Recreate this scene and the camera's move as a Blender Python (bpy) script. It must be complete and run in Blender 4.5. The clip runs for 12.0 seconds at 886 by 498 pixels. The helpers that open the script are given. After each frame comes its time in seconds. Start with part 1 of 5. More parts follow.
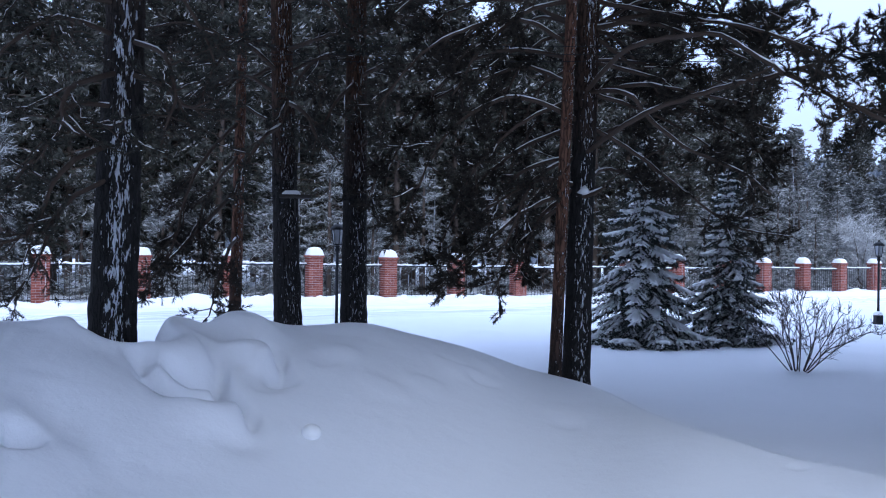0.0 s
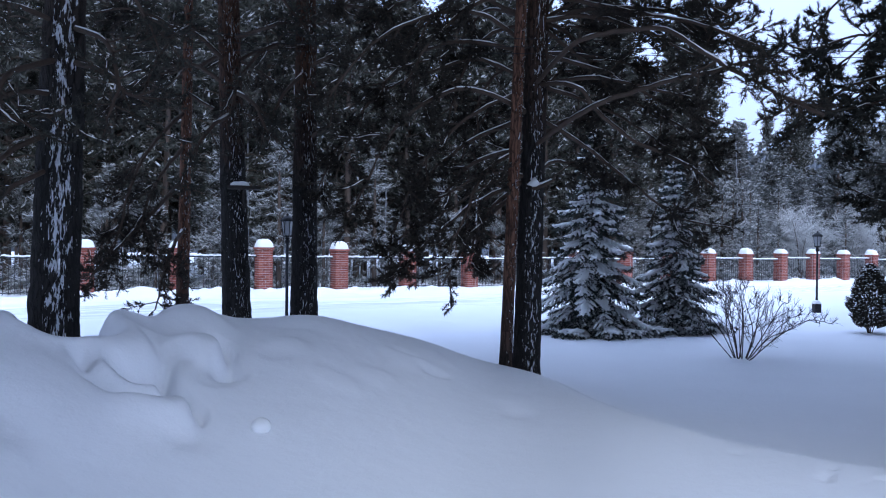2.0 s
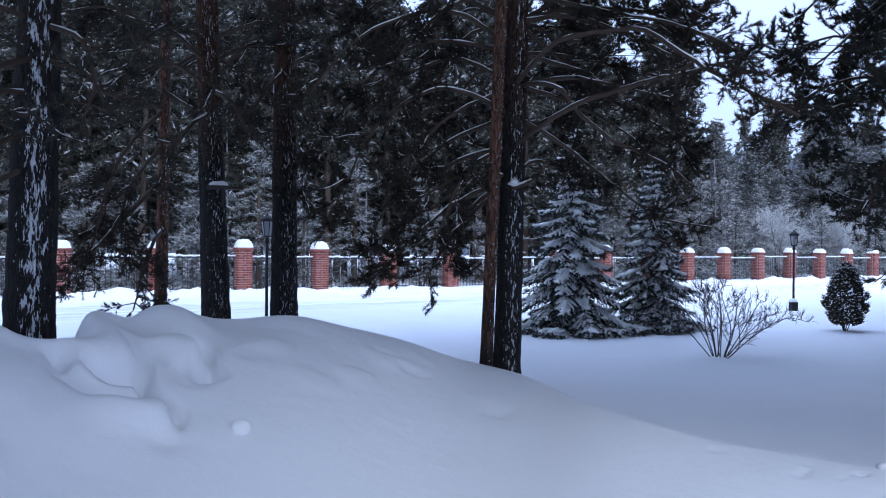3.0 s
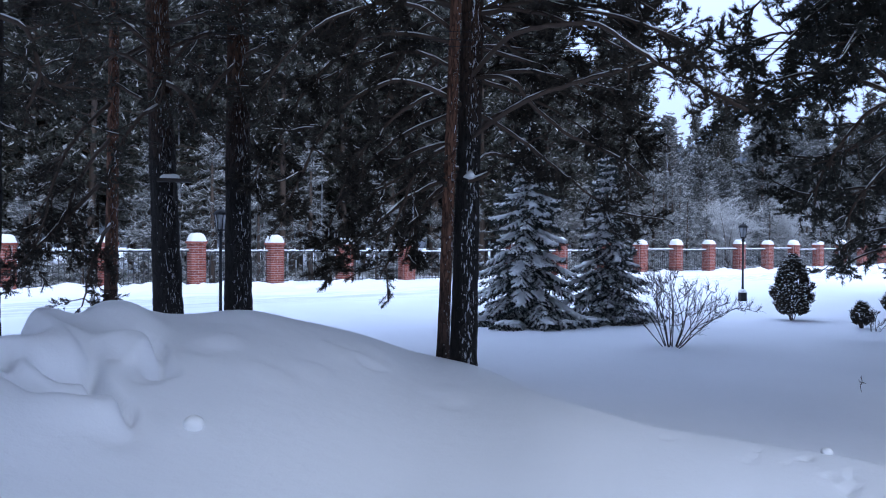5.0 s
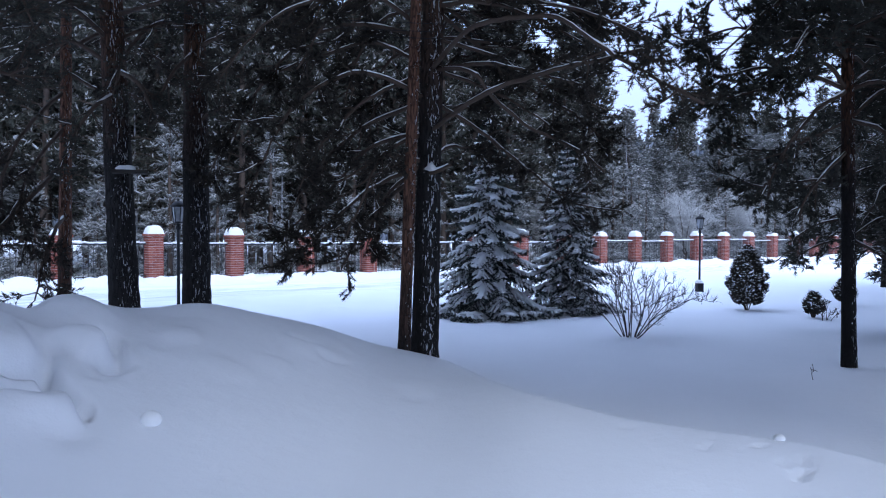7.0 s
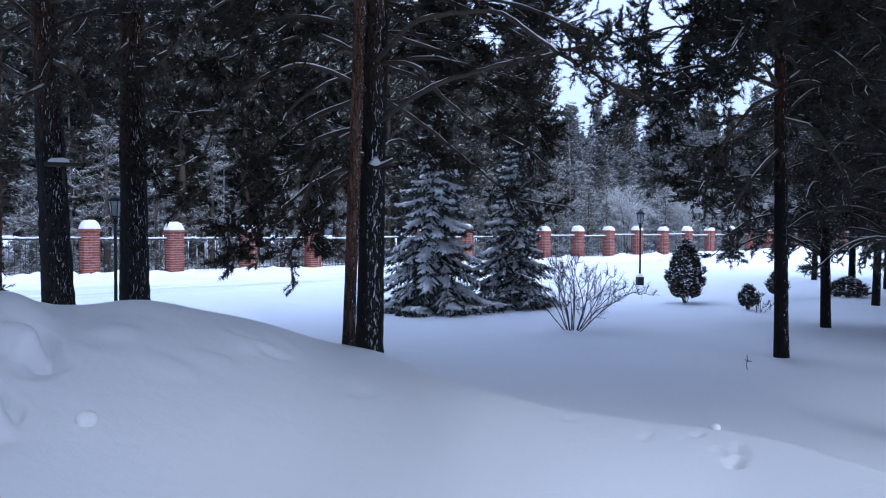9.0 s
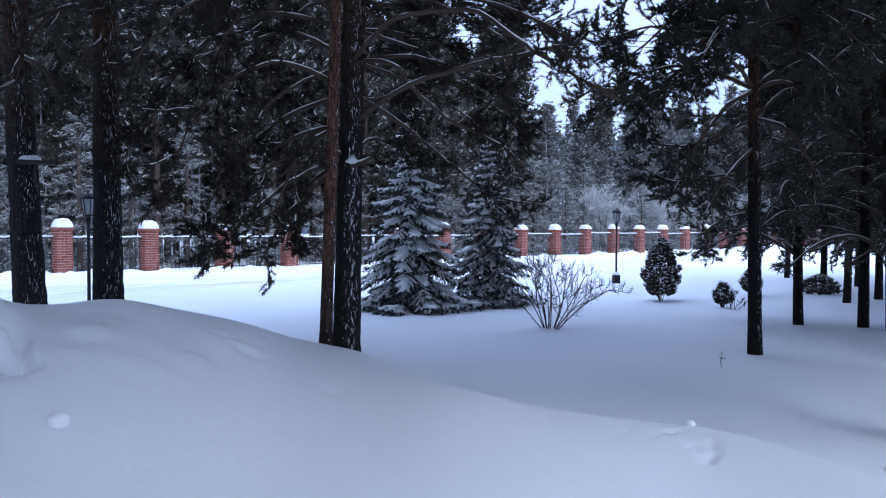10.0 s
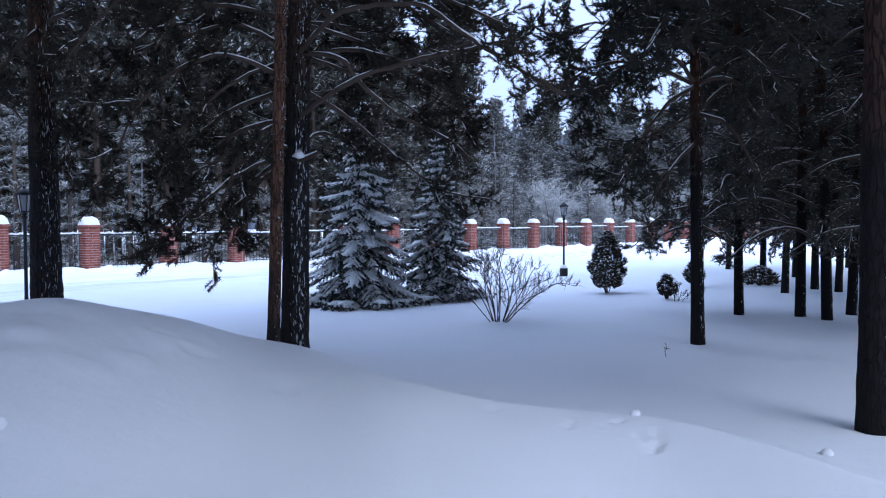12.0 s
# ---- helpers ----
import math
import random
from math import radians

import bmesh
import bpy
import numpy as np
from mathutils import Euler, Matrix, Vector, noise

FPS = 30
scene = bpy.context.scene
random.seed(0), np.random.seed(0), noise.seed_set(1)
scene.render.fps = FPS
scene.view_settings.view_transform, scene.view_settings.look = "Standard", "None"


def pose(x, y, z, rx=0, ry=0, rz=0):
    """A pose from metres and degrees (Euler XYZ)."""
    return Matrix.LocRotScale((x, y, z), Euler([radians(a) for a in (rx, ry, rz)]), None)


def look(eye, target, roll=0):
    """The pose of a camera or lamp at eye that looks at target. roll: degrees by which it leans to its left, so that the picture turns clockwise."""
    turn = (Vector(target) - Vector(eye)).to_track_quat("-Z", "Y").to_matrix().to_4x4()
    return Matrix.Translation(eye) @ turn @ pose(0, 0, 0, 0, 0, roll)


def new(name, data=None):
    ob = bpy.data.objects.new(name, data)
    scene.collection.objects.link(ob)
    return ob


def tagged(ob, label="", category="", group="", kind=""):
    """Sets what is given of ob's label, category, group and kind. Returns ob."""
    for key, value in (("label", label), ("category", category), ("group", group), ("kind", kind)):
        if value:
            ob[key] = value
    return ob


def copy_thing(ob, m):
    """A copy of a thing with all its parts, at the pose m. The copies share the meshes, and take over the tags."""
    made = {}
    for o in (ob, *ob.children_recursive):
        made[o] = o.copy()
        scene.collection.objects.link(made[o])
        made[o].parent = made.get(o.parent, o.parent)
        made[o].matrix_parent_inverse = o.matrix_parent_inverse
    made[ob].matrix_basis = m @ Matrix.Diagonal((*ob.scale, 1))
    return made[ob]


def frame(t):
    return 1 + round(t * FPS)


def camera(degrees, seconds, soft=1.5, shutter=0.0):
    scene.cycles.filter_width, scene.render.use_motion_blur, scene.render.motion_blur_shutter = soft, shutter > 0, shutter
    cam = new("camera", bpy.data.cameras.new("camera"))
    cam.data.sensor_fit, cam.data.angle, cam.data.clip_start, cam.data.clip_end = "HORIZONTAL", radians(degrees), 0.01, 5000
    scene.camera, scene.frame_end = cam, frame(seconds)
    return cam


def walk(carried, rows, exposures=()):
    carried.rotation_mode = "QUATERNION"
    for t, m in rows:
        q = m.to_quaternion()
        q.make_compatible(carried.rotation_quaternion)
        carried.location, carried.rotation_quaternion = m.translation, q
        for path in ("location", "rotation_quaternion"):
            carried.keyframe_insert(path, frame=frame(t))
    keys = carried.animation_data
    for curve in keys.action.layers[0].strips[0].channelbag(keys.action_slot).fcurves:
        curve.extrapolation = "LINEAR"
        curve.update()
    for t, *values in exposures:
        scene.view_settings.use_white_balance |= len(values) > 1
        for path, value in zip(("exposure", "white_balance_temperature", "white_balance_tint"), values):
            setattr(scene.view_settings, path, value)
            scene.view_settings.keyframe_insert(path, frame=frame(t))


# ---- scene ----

# ---- camera: stands at one spot and pans to the right ----
cam = camera(58.8, 12.0, soft=1.15)
EYE, TILT, LEAN, SLIDE = 1.6, 0.4, -0.8, 0.045
ROWS = [  # seconds, yaw, pitch, roll
    (0.0, -0.00, 0.00, 0.00),
    (0.5, -0.81, -0.10, -0.21),
    (1.0, -1.71, -0.31, -0.27),
    (1.5, -2.72, -0.52, -0.27),
    (2.0, -3.52, -0.62, -0.12),
    (2.5, -4.21, -0.64, -0.17),
    (3.0, -4.92, -0.64, -0.25),
    (5.0, -8.07, -1.17, -0.44),
    (5.5, -8.84, -1.39, -0.45),
    (6.0, -9.43, -1.57, -0.45),
    (6.5, -10.13, -1.71, -0.50),
    (7.0, -10.85, -1.77, -0.52),
    (9.0, -14.84, -2.19, -0.48),
    (9.5, -15.76, -2.32, -0.44),
    (10.0, -16.47, -2.31, -0.47),
    (10.5, -17.30, -2.31, -0.48),
    (11.0, -18.13, -2.40, -0.64),
    (11.5, -19.06, -2.60, -0.76),
    (12.0, -20.17, -2.75, -0.75),
]
walk(cam, [(t, pose(SLIDE * t / 12, 0, EYE, TILT, LEAN, 0) @ pose(0, 0, 0, 90 + pitch, -roll, yaw)) for t, yaw, pitch, roll in ROWS])

# ---- light: overcast winter dusk ----
world = bpy.data.worlds.new("overcast_sky")
scene.world = world
world.use_nodes = True
wn, wl = world.node_tree.nodes, world.node_tree.links
wn.clear()
sky = wn.new("ShaderNodeTexSky")
sky.sky_type, sky.sun_disc = "NISHITA", False
sky.sun_elevation, sky.sun_rotation = radians(50), radians(169)
sky.air_density, sky.dust_density = 1.0, 3.0
gain = wn.new("ShaderNodeVectorMath")
gain.operation = "SCALE"
gain.inputs["Scale"].default_value = 0.10
wl.new(sky.outputs["Color"], gain.inputs[0])
cloud = wn.new("ShaderNodeTexNoise")
cloud.inputs["Scale"].default_value, cloud.inputs["Detail"].default_value = 1.6, 4.0
ramp = wn.new("ShaderNodeMix")
ramp.data_type = "RGBA"
ramp.inputs["A"].default_value = (0.525, 0.71, 1.19, 1)
ramp.inputs["B"].default_value = (0.60, 0.78, 1.21, 1)
wl.new(cloud.outputs["Fac"], ramp.inputs["Factor"])
deck = wn.new("ShaderNodeMix")
deck.data_type = "RGBA"
deck.inputs["Factor"].default_value = 0.85
wl.new(gain.outputs["Vector"], deck.inputs["A"])
wl.new(ramp.outputs["Result"], deck.inputs["B"])
# an overcast deck is brighter overhead than near the horizon
way_up = wn.new("ShaderNodeSeparateXYZ")
wl.new(wn.new("ShaderNodeTexCoord").outputs["Generated"], way_up.inputs["Vector"])
rise = wn.new("ShaderNodeMapRange")
rise.inputs["To Min"].default_value, rise.inputs["To Max"].default_value = 0.70, 1.90
wl.new(way_up.outputs["Z"], rise.inputs["Value"])
dome = wn.new("ShaderNodeVectorMath")
dome.operation = "SCALE"
wl.new(deck.outputs["Result"], dome.inputs[0])
wl.new(rise.outputs["Result"], dome.inputs["Scale"])
bg = wn.new("ShaderNodeBackground")
bg.inputs["Strength"].default_value = 1.5
wl.new(dome.outputs["Vector"], bg.inputs["Color"])
wl.new(bg.outputs["Background"], wn.new("ShaderNodeOutputWorld").inputs["Surface"])
sun = new("sun", bpy.data.lights.new("sun", "SUN"))
sun.data.energy, sun.data.angle, sun.data.color = 1.05, radians(24), (0.78, 0.89, 1.0)
sun.matrix_world = look((1.5, -8, 10), (0, 0, 0))
scene.view_settings.exposure = 0.07

# ---- materials ----
class Nodes:
    """A short hand for node materials."""

    def __init__(self, name, roughness=0.8, metallic=0.0, specular=0.3):
        self.mat = bpy.data.materials.new(name)
        self.mat.use_nodes = True
        self.tree = self.mat.node_tree
        self.bsdf = self.tree.nodes["Principled BSDF"]
        self.bsdf.inputs["Roughness"].default_value = roughness
        self.bsdf.inputs["Metallic"].default_value = metallic
        self.bsdf.inputs["Specular IOR Level"].default_value = specular

    def node(self, kind, **inputs):
        n = self.tree.nodes.new(kind)
        for k, v in inputs.items():
            self.set(n, k.replace("_", " "), v)
        return n

    def set(self, n, key, v):
        if isinstance(v, bpy.types.NodeSocket):
            self.tree.links.new(v, n.inputs[key])
        else:
            n.inputs[key].default_value = v

    def coords(self, scale=(1, 1, 1), world_space=False):
        m = self.node("ShaderNodeMapping")
        m.inputs["Scale"].default_value = scale
        src = self.node("ShaderNodeNewGeometry").outputs["Position"] if world_space else self.node("ShaderNodeTexCoord").outputs["Object"]
        self.tree.links.new(src, m.inputs["Vector"])
        return m.outputs["Vector"]

    def noise(self, vec, scale, detail=4.0, rough=0.55):
        return self.node("ShaderNodeTexNoise", Vector=vec, Scale=scale, Detail=detail, Roughness=rough).outputs["Fac"]

    def ramp(self, fac, stops):
        r = self.node("ShaderNodeValToRGB", Fac=fac)
        e = r.color_ramp.elements
        while len(e) < len(stops):
            e.new(0.5)
        for el, (p, c) in zip(e, stops):
            el.position = p
            el.color = (*c, 1) if not isinstance(c, (int, float)) else (c, c, c, 1)
        return r.outputs["Color"]

    def mix(self, fac, a, b):
        n = self.node("ShaderNodeMix")
        n.data_type = "RGBA"
        for key, v in (("Factor", fac), ("A", a), ("B", b)):
            if isinstance(v, bpy.types.NodeSocket):
                self.tree.links.new(v, n.inputs[key])
            else:
                n.inputs[key].default_value = (*v, 1) if isinstance(v, tuple) else v
        return n.outputs["Result"]

    def math(self, op, a, b=0.0):
        n = self.node("ShaderNodeMath")
        n.operation = op
        for i, v in enumerate((a, b)):
            if isinstance(v, bpy.types.NodeSocket):
                self.tree.links.new(v, n.inputs[i])
            else:
                n.inputs[i].default_value = v
        return n.outputs["Value"]

    def color(self, c):
        self.set(self.bsdf, "Base Color", (*c, 1) if isinstance(c, tuple) else c)
        return self

    def bump(self, height, strength=0.4, distance=0.01):
        b = self.node("ShaderNodeBump", Height=height, Strength=strength, Distance=distance)
        self.tree.links.new(b.outputs["Normal"], self.bsdf.inputs["Normal"])
        return self


def snow_material(name, tint=(0.86, 0.88, 0.92), road=False):
    m = Nodes(name, 0.75, 0, 0.25)
    v = m.coords(world_space=True)
    big, fine = m.noise(v, 0.7, 3), m.noise(v, 60, 3, 0.7)
    dark = tuple(c * 0.93 for c in tint)
    col = m.mix(big, dark, tint)
    if road:
        # packed, wheel-worn snow in streaks along the road
        turned = m.node("ShaderNodeMapping")
        turned.vector_type = "TEXTURE"
        turned.inputs["Location"].default_value = (-4.26, 26.0, 0)
        turned.inputs["Rotation"].default_value = (0, 0, math.atan2(1.254, 2.3712))
        m.tree.links.new(m.node("ShaderNodeNewGeometry").outputs["Position"], turned.inputs["Vector"])
        across = m.node("ShaderNodeSeparateXYZ", Vector=turned.outputs["Vector"]).outputs["Y"]
        lane = m.ramp(m.math("DIVIDE", m.math("ADD", across, 8.0), 8.0), [(0.0, 0.0), (0.22, 0.9), (0.62, 1.0), (0.72, 0.0)])
        thin = m.node("ShaderNodeMapping")
        thin.inputs["Scale"].default_value = (0.12, 2.6, 1)
        m.tree.links.new(turned.outputs["Vector"], thin.inputs["Vector"])
        streak = m.ramp(m.noise(thin.outputs["Vector"], 1.0, 5, 0.6), [(0.44, 0.0), (0.62, 1.0)])
        col = m.mix(m.math("MULTIPLY", streak, lane), col, (0.56, 0.59, 0.65))
    m.color(col)
    crust = m.math("ADD", m.math("MULTIPLY", m.noise(v, 7, 5, 0.6), 0.8), m.math("MULTIPLY", fine, 0.2))
    return m.bump(crust, 0.35, 0.03).mat


def bark_material(name, low, high, turn_z, snow_amount, wind, fleck=62, furrow=0.75, long=0.17, focus=0.28):
    """Plated pine bark: dark and deep low down, thin and orange further up, with snow blown into its furrows from one side."""
    m = Nodes(name, 0.9, 0, 0.15)
    v = m.coords(world_space=True)
    stretched = m.coords((1, 1, 0.22), True)
    # ragged plates
    stir = m.node("ShaderNodeTexNoise", Vector=stretched, Scale=22.0, Detail=4.0)
    ragged = m.node("ShaderNodeVectorMath")
    ragged.operation = "MULTIPLY_ADD"
    m.tree.links.new(stir.outputs["Color"], ragged.inputs[0])
    ragged.inputs[1].default_value = (0.07, 0.07, 0.07)
    m.tree.links.new(stretched, ragged.inputs[2])
    plates = m.node("ShaderNodeTexVoronoi", Vector=ragged.outputs["Vector"], Scale=24.0)
    plates.feature = "DISTANCE_TO_EDGE"
    gap = m.ramp(plates.outputs["Distance"], [(0.0, 0.0), (0.12, 1.0)])
    grain = m.noise(stretched, 45, 6, 0.65)
    z = m.node("ShaderNodeSeparateXYZ", Vector=v).outputs["Z"]
    up = m.math("MULTIPLY", m.math("SUBTRACT", m.math("ADD", z, m.math("MULTIPLY", m.noise(v, 2.5, 3), 1.6)), turn_z), 0.6)
    up = m.ramp(up, [(0.0, 0.0), (1.0, 1.0)])
    base = m.mix(up, low, high)
    base = m.mix(grain, tuple(c * 0.45 for c in low), base)
    base = m.mix(m.math("MULTIPLY", m.math("SUBTRACT", 1.0, gap), furrow), base, (0.012, 0.011, 0.011))
    normal = m.node("ShaderNodeNewGeometry").outputs["Normal"]
    side = m.node("ShaderNodeVectorMath")
    side.operation = "DOT_PRODUCT"
    m.tree.links.new(normal, side.inputs[0])
    side.inputs[1].default_value = wind
    patch = m.noise(m.coords((1, 1, long), True), fleck, 4, 0.6)
    drift = m.math("ADD", m.math("MULTIPLY", m.math("SUBTRACT", side.outputs["Value"], 0.62), focus), m.math("ADD", patch, m.math("MULTIPLY", m.math("SUBTRACT", 1.0, gap), 0.12)))
    mask = m.ramp(drift, [(0.0, 0.0), (0.615 - snow_amount, 0.0), (0.645 - snow_amount, 1.0)])
    m.color(m.mix(mask, base, (0.80, 0.83, 0.88)))
    h = m.math("ADD", m.math("MULTIPLY", gap, 0.7), m.math("ADD", m.math("MULTIPLY", grain, 0.4), m.math("MULTIPLY", mask, 0.5)))
    return m.bump(h, 1.0, 0.035).mat


def plain(name, a, b, scale=30.0, roughness=0.8, metallic=0.0, bump=0.3, specular=0.3):
    m = Nodes(name, roughness, metallic, specular)
    v = m.coords(world_space=True)
    n = m.noise(v, scale, 5, 0.6)
    m.color(m.mix(n, a, b))
    return m.bump(n, bump, 0.004).mat


def needle_material(name, a, b, c):
    m = Nodes(name, 0.75, 0, 0.12)
    rnd = m.node("ShaderNodeNewGeometry").outputs["Random Per Island"]
    col = m.ramp(rnd, [(0.0, a), (0.55, b), (1.0, c)])
    patch = m.noise(m.coords(world_space=True), 2.2, 3)
    m.color(m.mix(m.math("MULTIPLY", patch, 0.8), col, tuple(k * 0.5 for k in b)))
    return m.mat


SNOW = snow_material("snow", road=True)
SNOW_LUMP = snow_material("clinging_snow", (0.82, 0.83, 0.84))
BARK = bark_material("pine_bark", (0.034, 0.031, 0.030), (0.15, 0.075, 0.045), 3.2, -0.125, (0.45, -0.88, 0.15))
BARK_RED = bark_material("young_pine_bark", (0.046, 0.036, 0.032), (0.30, 0.145, 0.095), 1.0, -0.135, (0.6, -0.75, 0.2), 78, 0.7)
BARK_NET = bark_material("snow_netted_bark", (0.034, 0.031, 0.030), (0.12, 0.065, 0.042), 3.4, -0.175, (0.10, -0.98, 0.05), 52, 0.75, 0.17, 0.5)
BARK_SNOWY = bark_material("snow_blown_bark", (0.034, 0.031, 0.030), (0.08, 0.055, 0.042), 3.6, -0.215, (0.46, -0.88, 0.05), 38, 0.75, 0.16, 0.75)
BARK_SLIM = bark_material("grove_bark", (0.019, 0.017, 0.017), (0.15, 0.068, 0.04), 2.6, -0.165, (0.35, -0.92, 0.1), 70, 0.75, 0.2, 0.35)
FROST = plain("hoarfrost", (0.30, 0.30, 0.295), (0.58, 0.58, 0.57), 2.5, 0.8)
BARK_FAR = plain("forest_bark", (0.055, 0.042, 0.036), (0.12, 0.085, 0.065), 8)
LIMB = plain("limb_bark", (0.033, 0.025, 0.020), (0.088, 0.058, 0.042), 18)
TWIG = plain("twig_bark", (0.035, 0.026, 0.022), (0.085, 0.055, 0.04), 25)
BUSH_BARK = plain("bush_bark", (0.022, 0.018, 0.019), (0.052, 0.042, 0.041), 25)
NEEDLE = needle_material("pine_needles", (0.022, 0.021, 0.018), (0.046, 0.041, 0.034), (0.105, 0.085, 0.068))
NEEDLE_GREEN = needle_material("green_pine_needles", (0.024, 0.026, 0.023), (0.055, 0.057, 0.048), (0.12, 0.115, 0.098))
NEEDLE_SPRUCE = needle_material("spruce_needles", (0.024, 0.032, 0.031), (0.050, 0.062, 0.058), (0.12, 0.135, 0.13))
# frosted needles, with the haze of distance also put into their colour
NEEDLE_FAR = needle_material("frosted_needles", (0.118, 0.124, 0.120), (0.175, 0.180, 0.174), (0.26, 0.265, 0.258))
NEEDLE_GROVE = needle_material("grove_needles", (0.034, 0.037, 0.031), (0.074, 0.075, 0.062), (0.19, 0.178, 0.156))
THUJA = needle_material("thuja_scales", (0.035, 0.034, 0.028), (0.07, 0.062, 0.047), (0.14, 0.105, 0.08))
IRON = plain("black_iron", (0.012, 0.013, 0.015), (0.03, 0.03, 0.033), 40, 0.5, 0.6)
RAIL = plain("grey_iron", (0.03, 0.033, 0.04), (0.065, 0.07, 0.08), 20, 0.55, 0.4)
DARK_WOOD = plain("dark_wet_board", (0.018, 0.016, 0.015), (0.045, 0.038, 0.033), 22)
STONE = plain("grey_plinth", (0.30, 0.31, 0.33), (0.45, 0.46, 0.48), 12)
MORTAR = plain("frosty_mortar", (0.42, 0.38, 0.36), (0.62, 0.60, 0.60), 20)
CABLE = plain("cable_rubber", (0.010, 0.010, 0.011), (0.02, 0.02, 0.022), 10, 0.6)


def brick_material():
    m = Nodes("red_brick", 0.85, 0, 0.2)
    v = m.coords(world_space=True)
    rnd = m.node("ShaderNodeObjectInfo").outputs["Random"]
    isl = m.node("ShaderNodeNewGeometry").outputs["Random Per Island"]
    tone = m.math("FRACT", m.math("ADD", rnd, isl))
    col = m.ramp(tone, [(0.0, (0.19, 0.056, 0.044)), (0.5, (0.27, 0.080, 0.058)), (1.0, (0.36, 0.13, 0.10))])
    n = m.noise(v, 30, 6, 0.65)
    frost = m.ramp(m.noise(v, 9, 5, 0.7), [(0.0, 0.0), (0.60, 0.0), (0.72, 0.55)])
    m.color(m.mix(frost, m.mix(m.math("MULTIPLY", n, 0.5), col, (0.20, 0.055, 0.04)), (0.62, 0.60, 0.62)))
    return m.bump(n, 0.5, 0.004).mat


BRICK = brick_material()


def glass_material():
    m = Nodes("lantern_glass", 0.15, 0, 0.5)
    v = m.coords(world_space=True)
    m.color(m.mix(m.noise(v, 14, 4), (0.45, 0.47, 0.50), (0.62, 0.64, 0.67)))
    m.set(m.bsdf, "Transmission Weight", 0.6)
    return m.mat


GLASS = glass_material()

# ---- mesh tools ----
RNG = np.random.default_rng(7)


class Geo:
    """Triangles gathered in numpy, with a material slot each."""

    def __init__(self):
        self.v, self.f, self.m, self.n = [], [], [], 0

    def add(self, v, f, slot=0):
        if len(v):
            self.v.append(np.asarray(v, float)), self.f.append(np.asarray(f, np.int64) + self.n)
            self.m.append(np.full(len(f), slot, np.int32))
            self.n += len(v)
        return self

    def mesh(self, name, mats, smooth=True):
        me = bpy.data.meshes.new(name)
        v, f, m = np.concatenate(self.v), np.concatenate(self.f), np.concatenate(self.m)
        me.vertices.add(len(v)), me.loops.add(3 * len(f)), me.polygons.add(len(f))
        me.vertices.foreach_set("co", v.astype(np.float32).ravel())
        me.loops.foreach_set("vertex_index", f.astype(np.int32).ravel())
        me.polygons.foreach_set("loop_start", np.arange(0, 3 * len(f), 3, dtype=np.int32))
        for mat in mats:
            me.materials.append(mat)
        me.polygons.foreach_set("material_index", m)
        me.polygons.foreach_set("use_smooth", np.full(len(f), smooth))
        me.update(calc_edges=True)
        return me


def part(name, geo, mats, parent=None, label="", smooth=True):
    """Links gathered triangles, or a bmesh, as one mesh object under a thing or a part."""
    if isinstance(geo, Geo):
        me = geo.mesh(name, mats if isinstance(mats, (list, tuple)) else [mats], smooth)
    else:
        me = bpy.data.meshes.new(name)
        geo.to_mesh(me)
        geo.free()
        for mat in mats if isinstance(mats, (list, tuple)) else [mats]:
            me.materials.append(mat)
    ob = new(name, me)
    ob.parent = parent
    return tagged(ob, label) if label else ob


def unit(v):
    return v / (np.linalg.norm(v, axis=-1, keepdims=True) + 1e-9)


def at(az, el, r):
    """The place that lies az degrees to the right of north, r metres off, and rises el per metre from eye height."""
    a = radians(az)
    return np.array((r * math.sin(a), r * math.cos(a), EYE + el * r))


def spline(points, n):
    """A smooth line through points, in n steps."""
    p = np.asarray(points, float)
    if len(p) == 2:
        return p[0] + (p[1] - p[0]) * np.linspace(0, 1, n)[:, None]
    p = np.vstack([2 * p[0] - p[1], p, 2 * p[-1] - p[-2]])
    out = []
    for u in np.linspace(0, len(p) - 3 - 1e-6, n):
        i, t = int(u), u - int(u)
        a, b, c, d = p[i:i + 4]
        out.append(0.5 * (2 * b + (c - a) * t + (2 * a - 5 * b + 4 * c - d) * t * t + (3 * b - a - 3 * c + d) * t ** 3))
    return np.array(out)


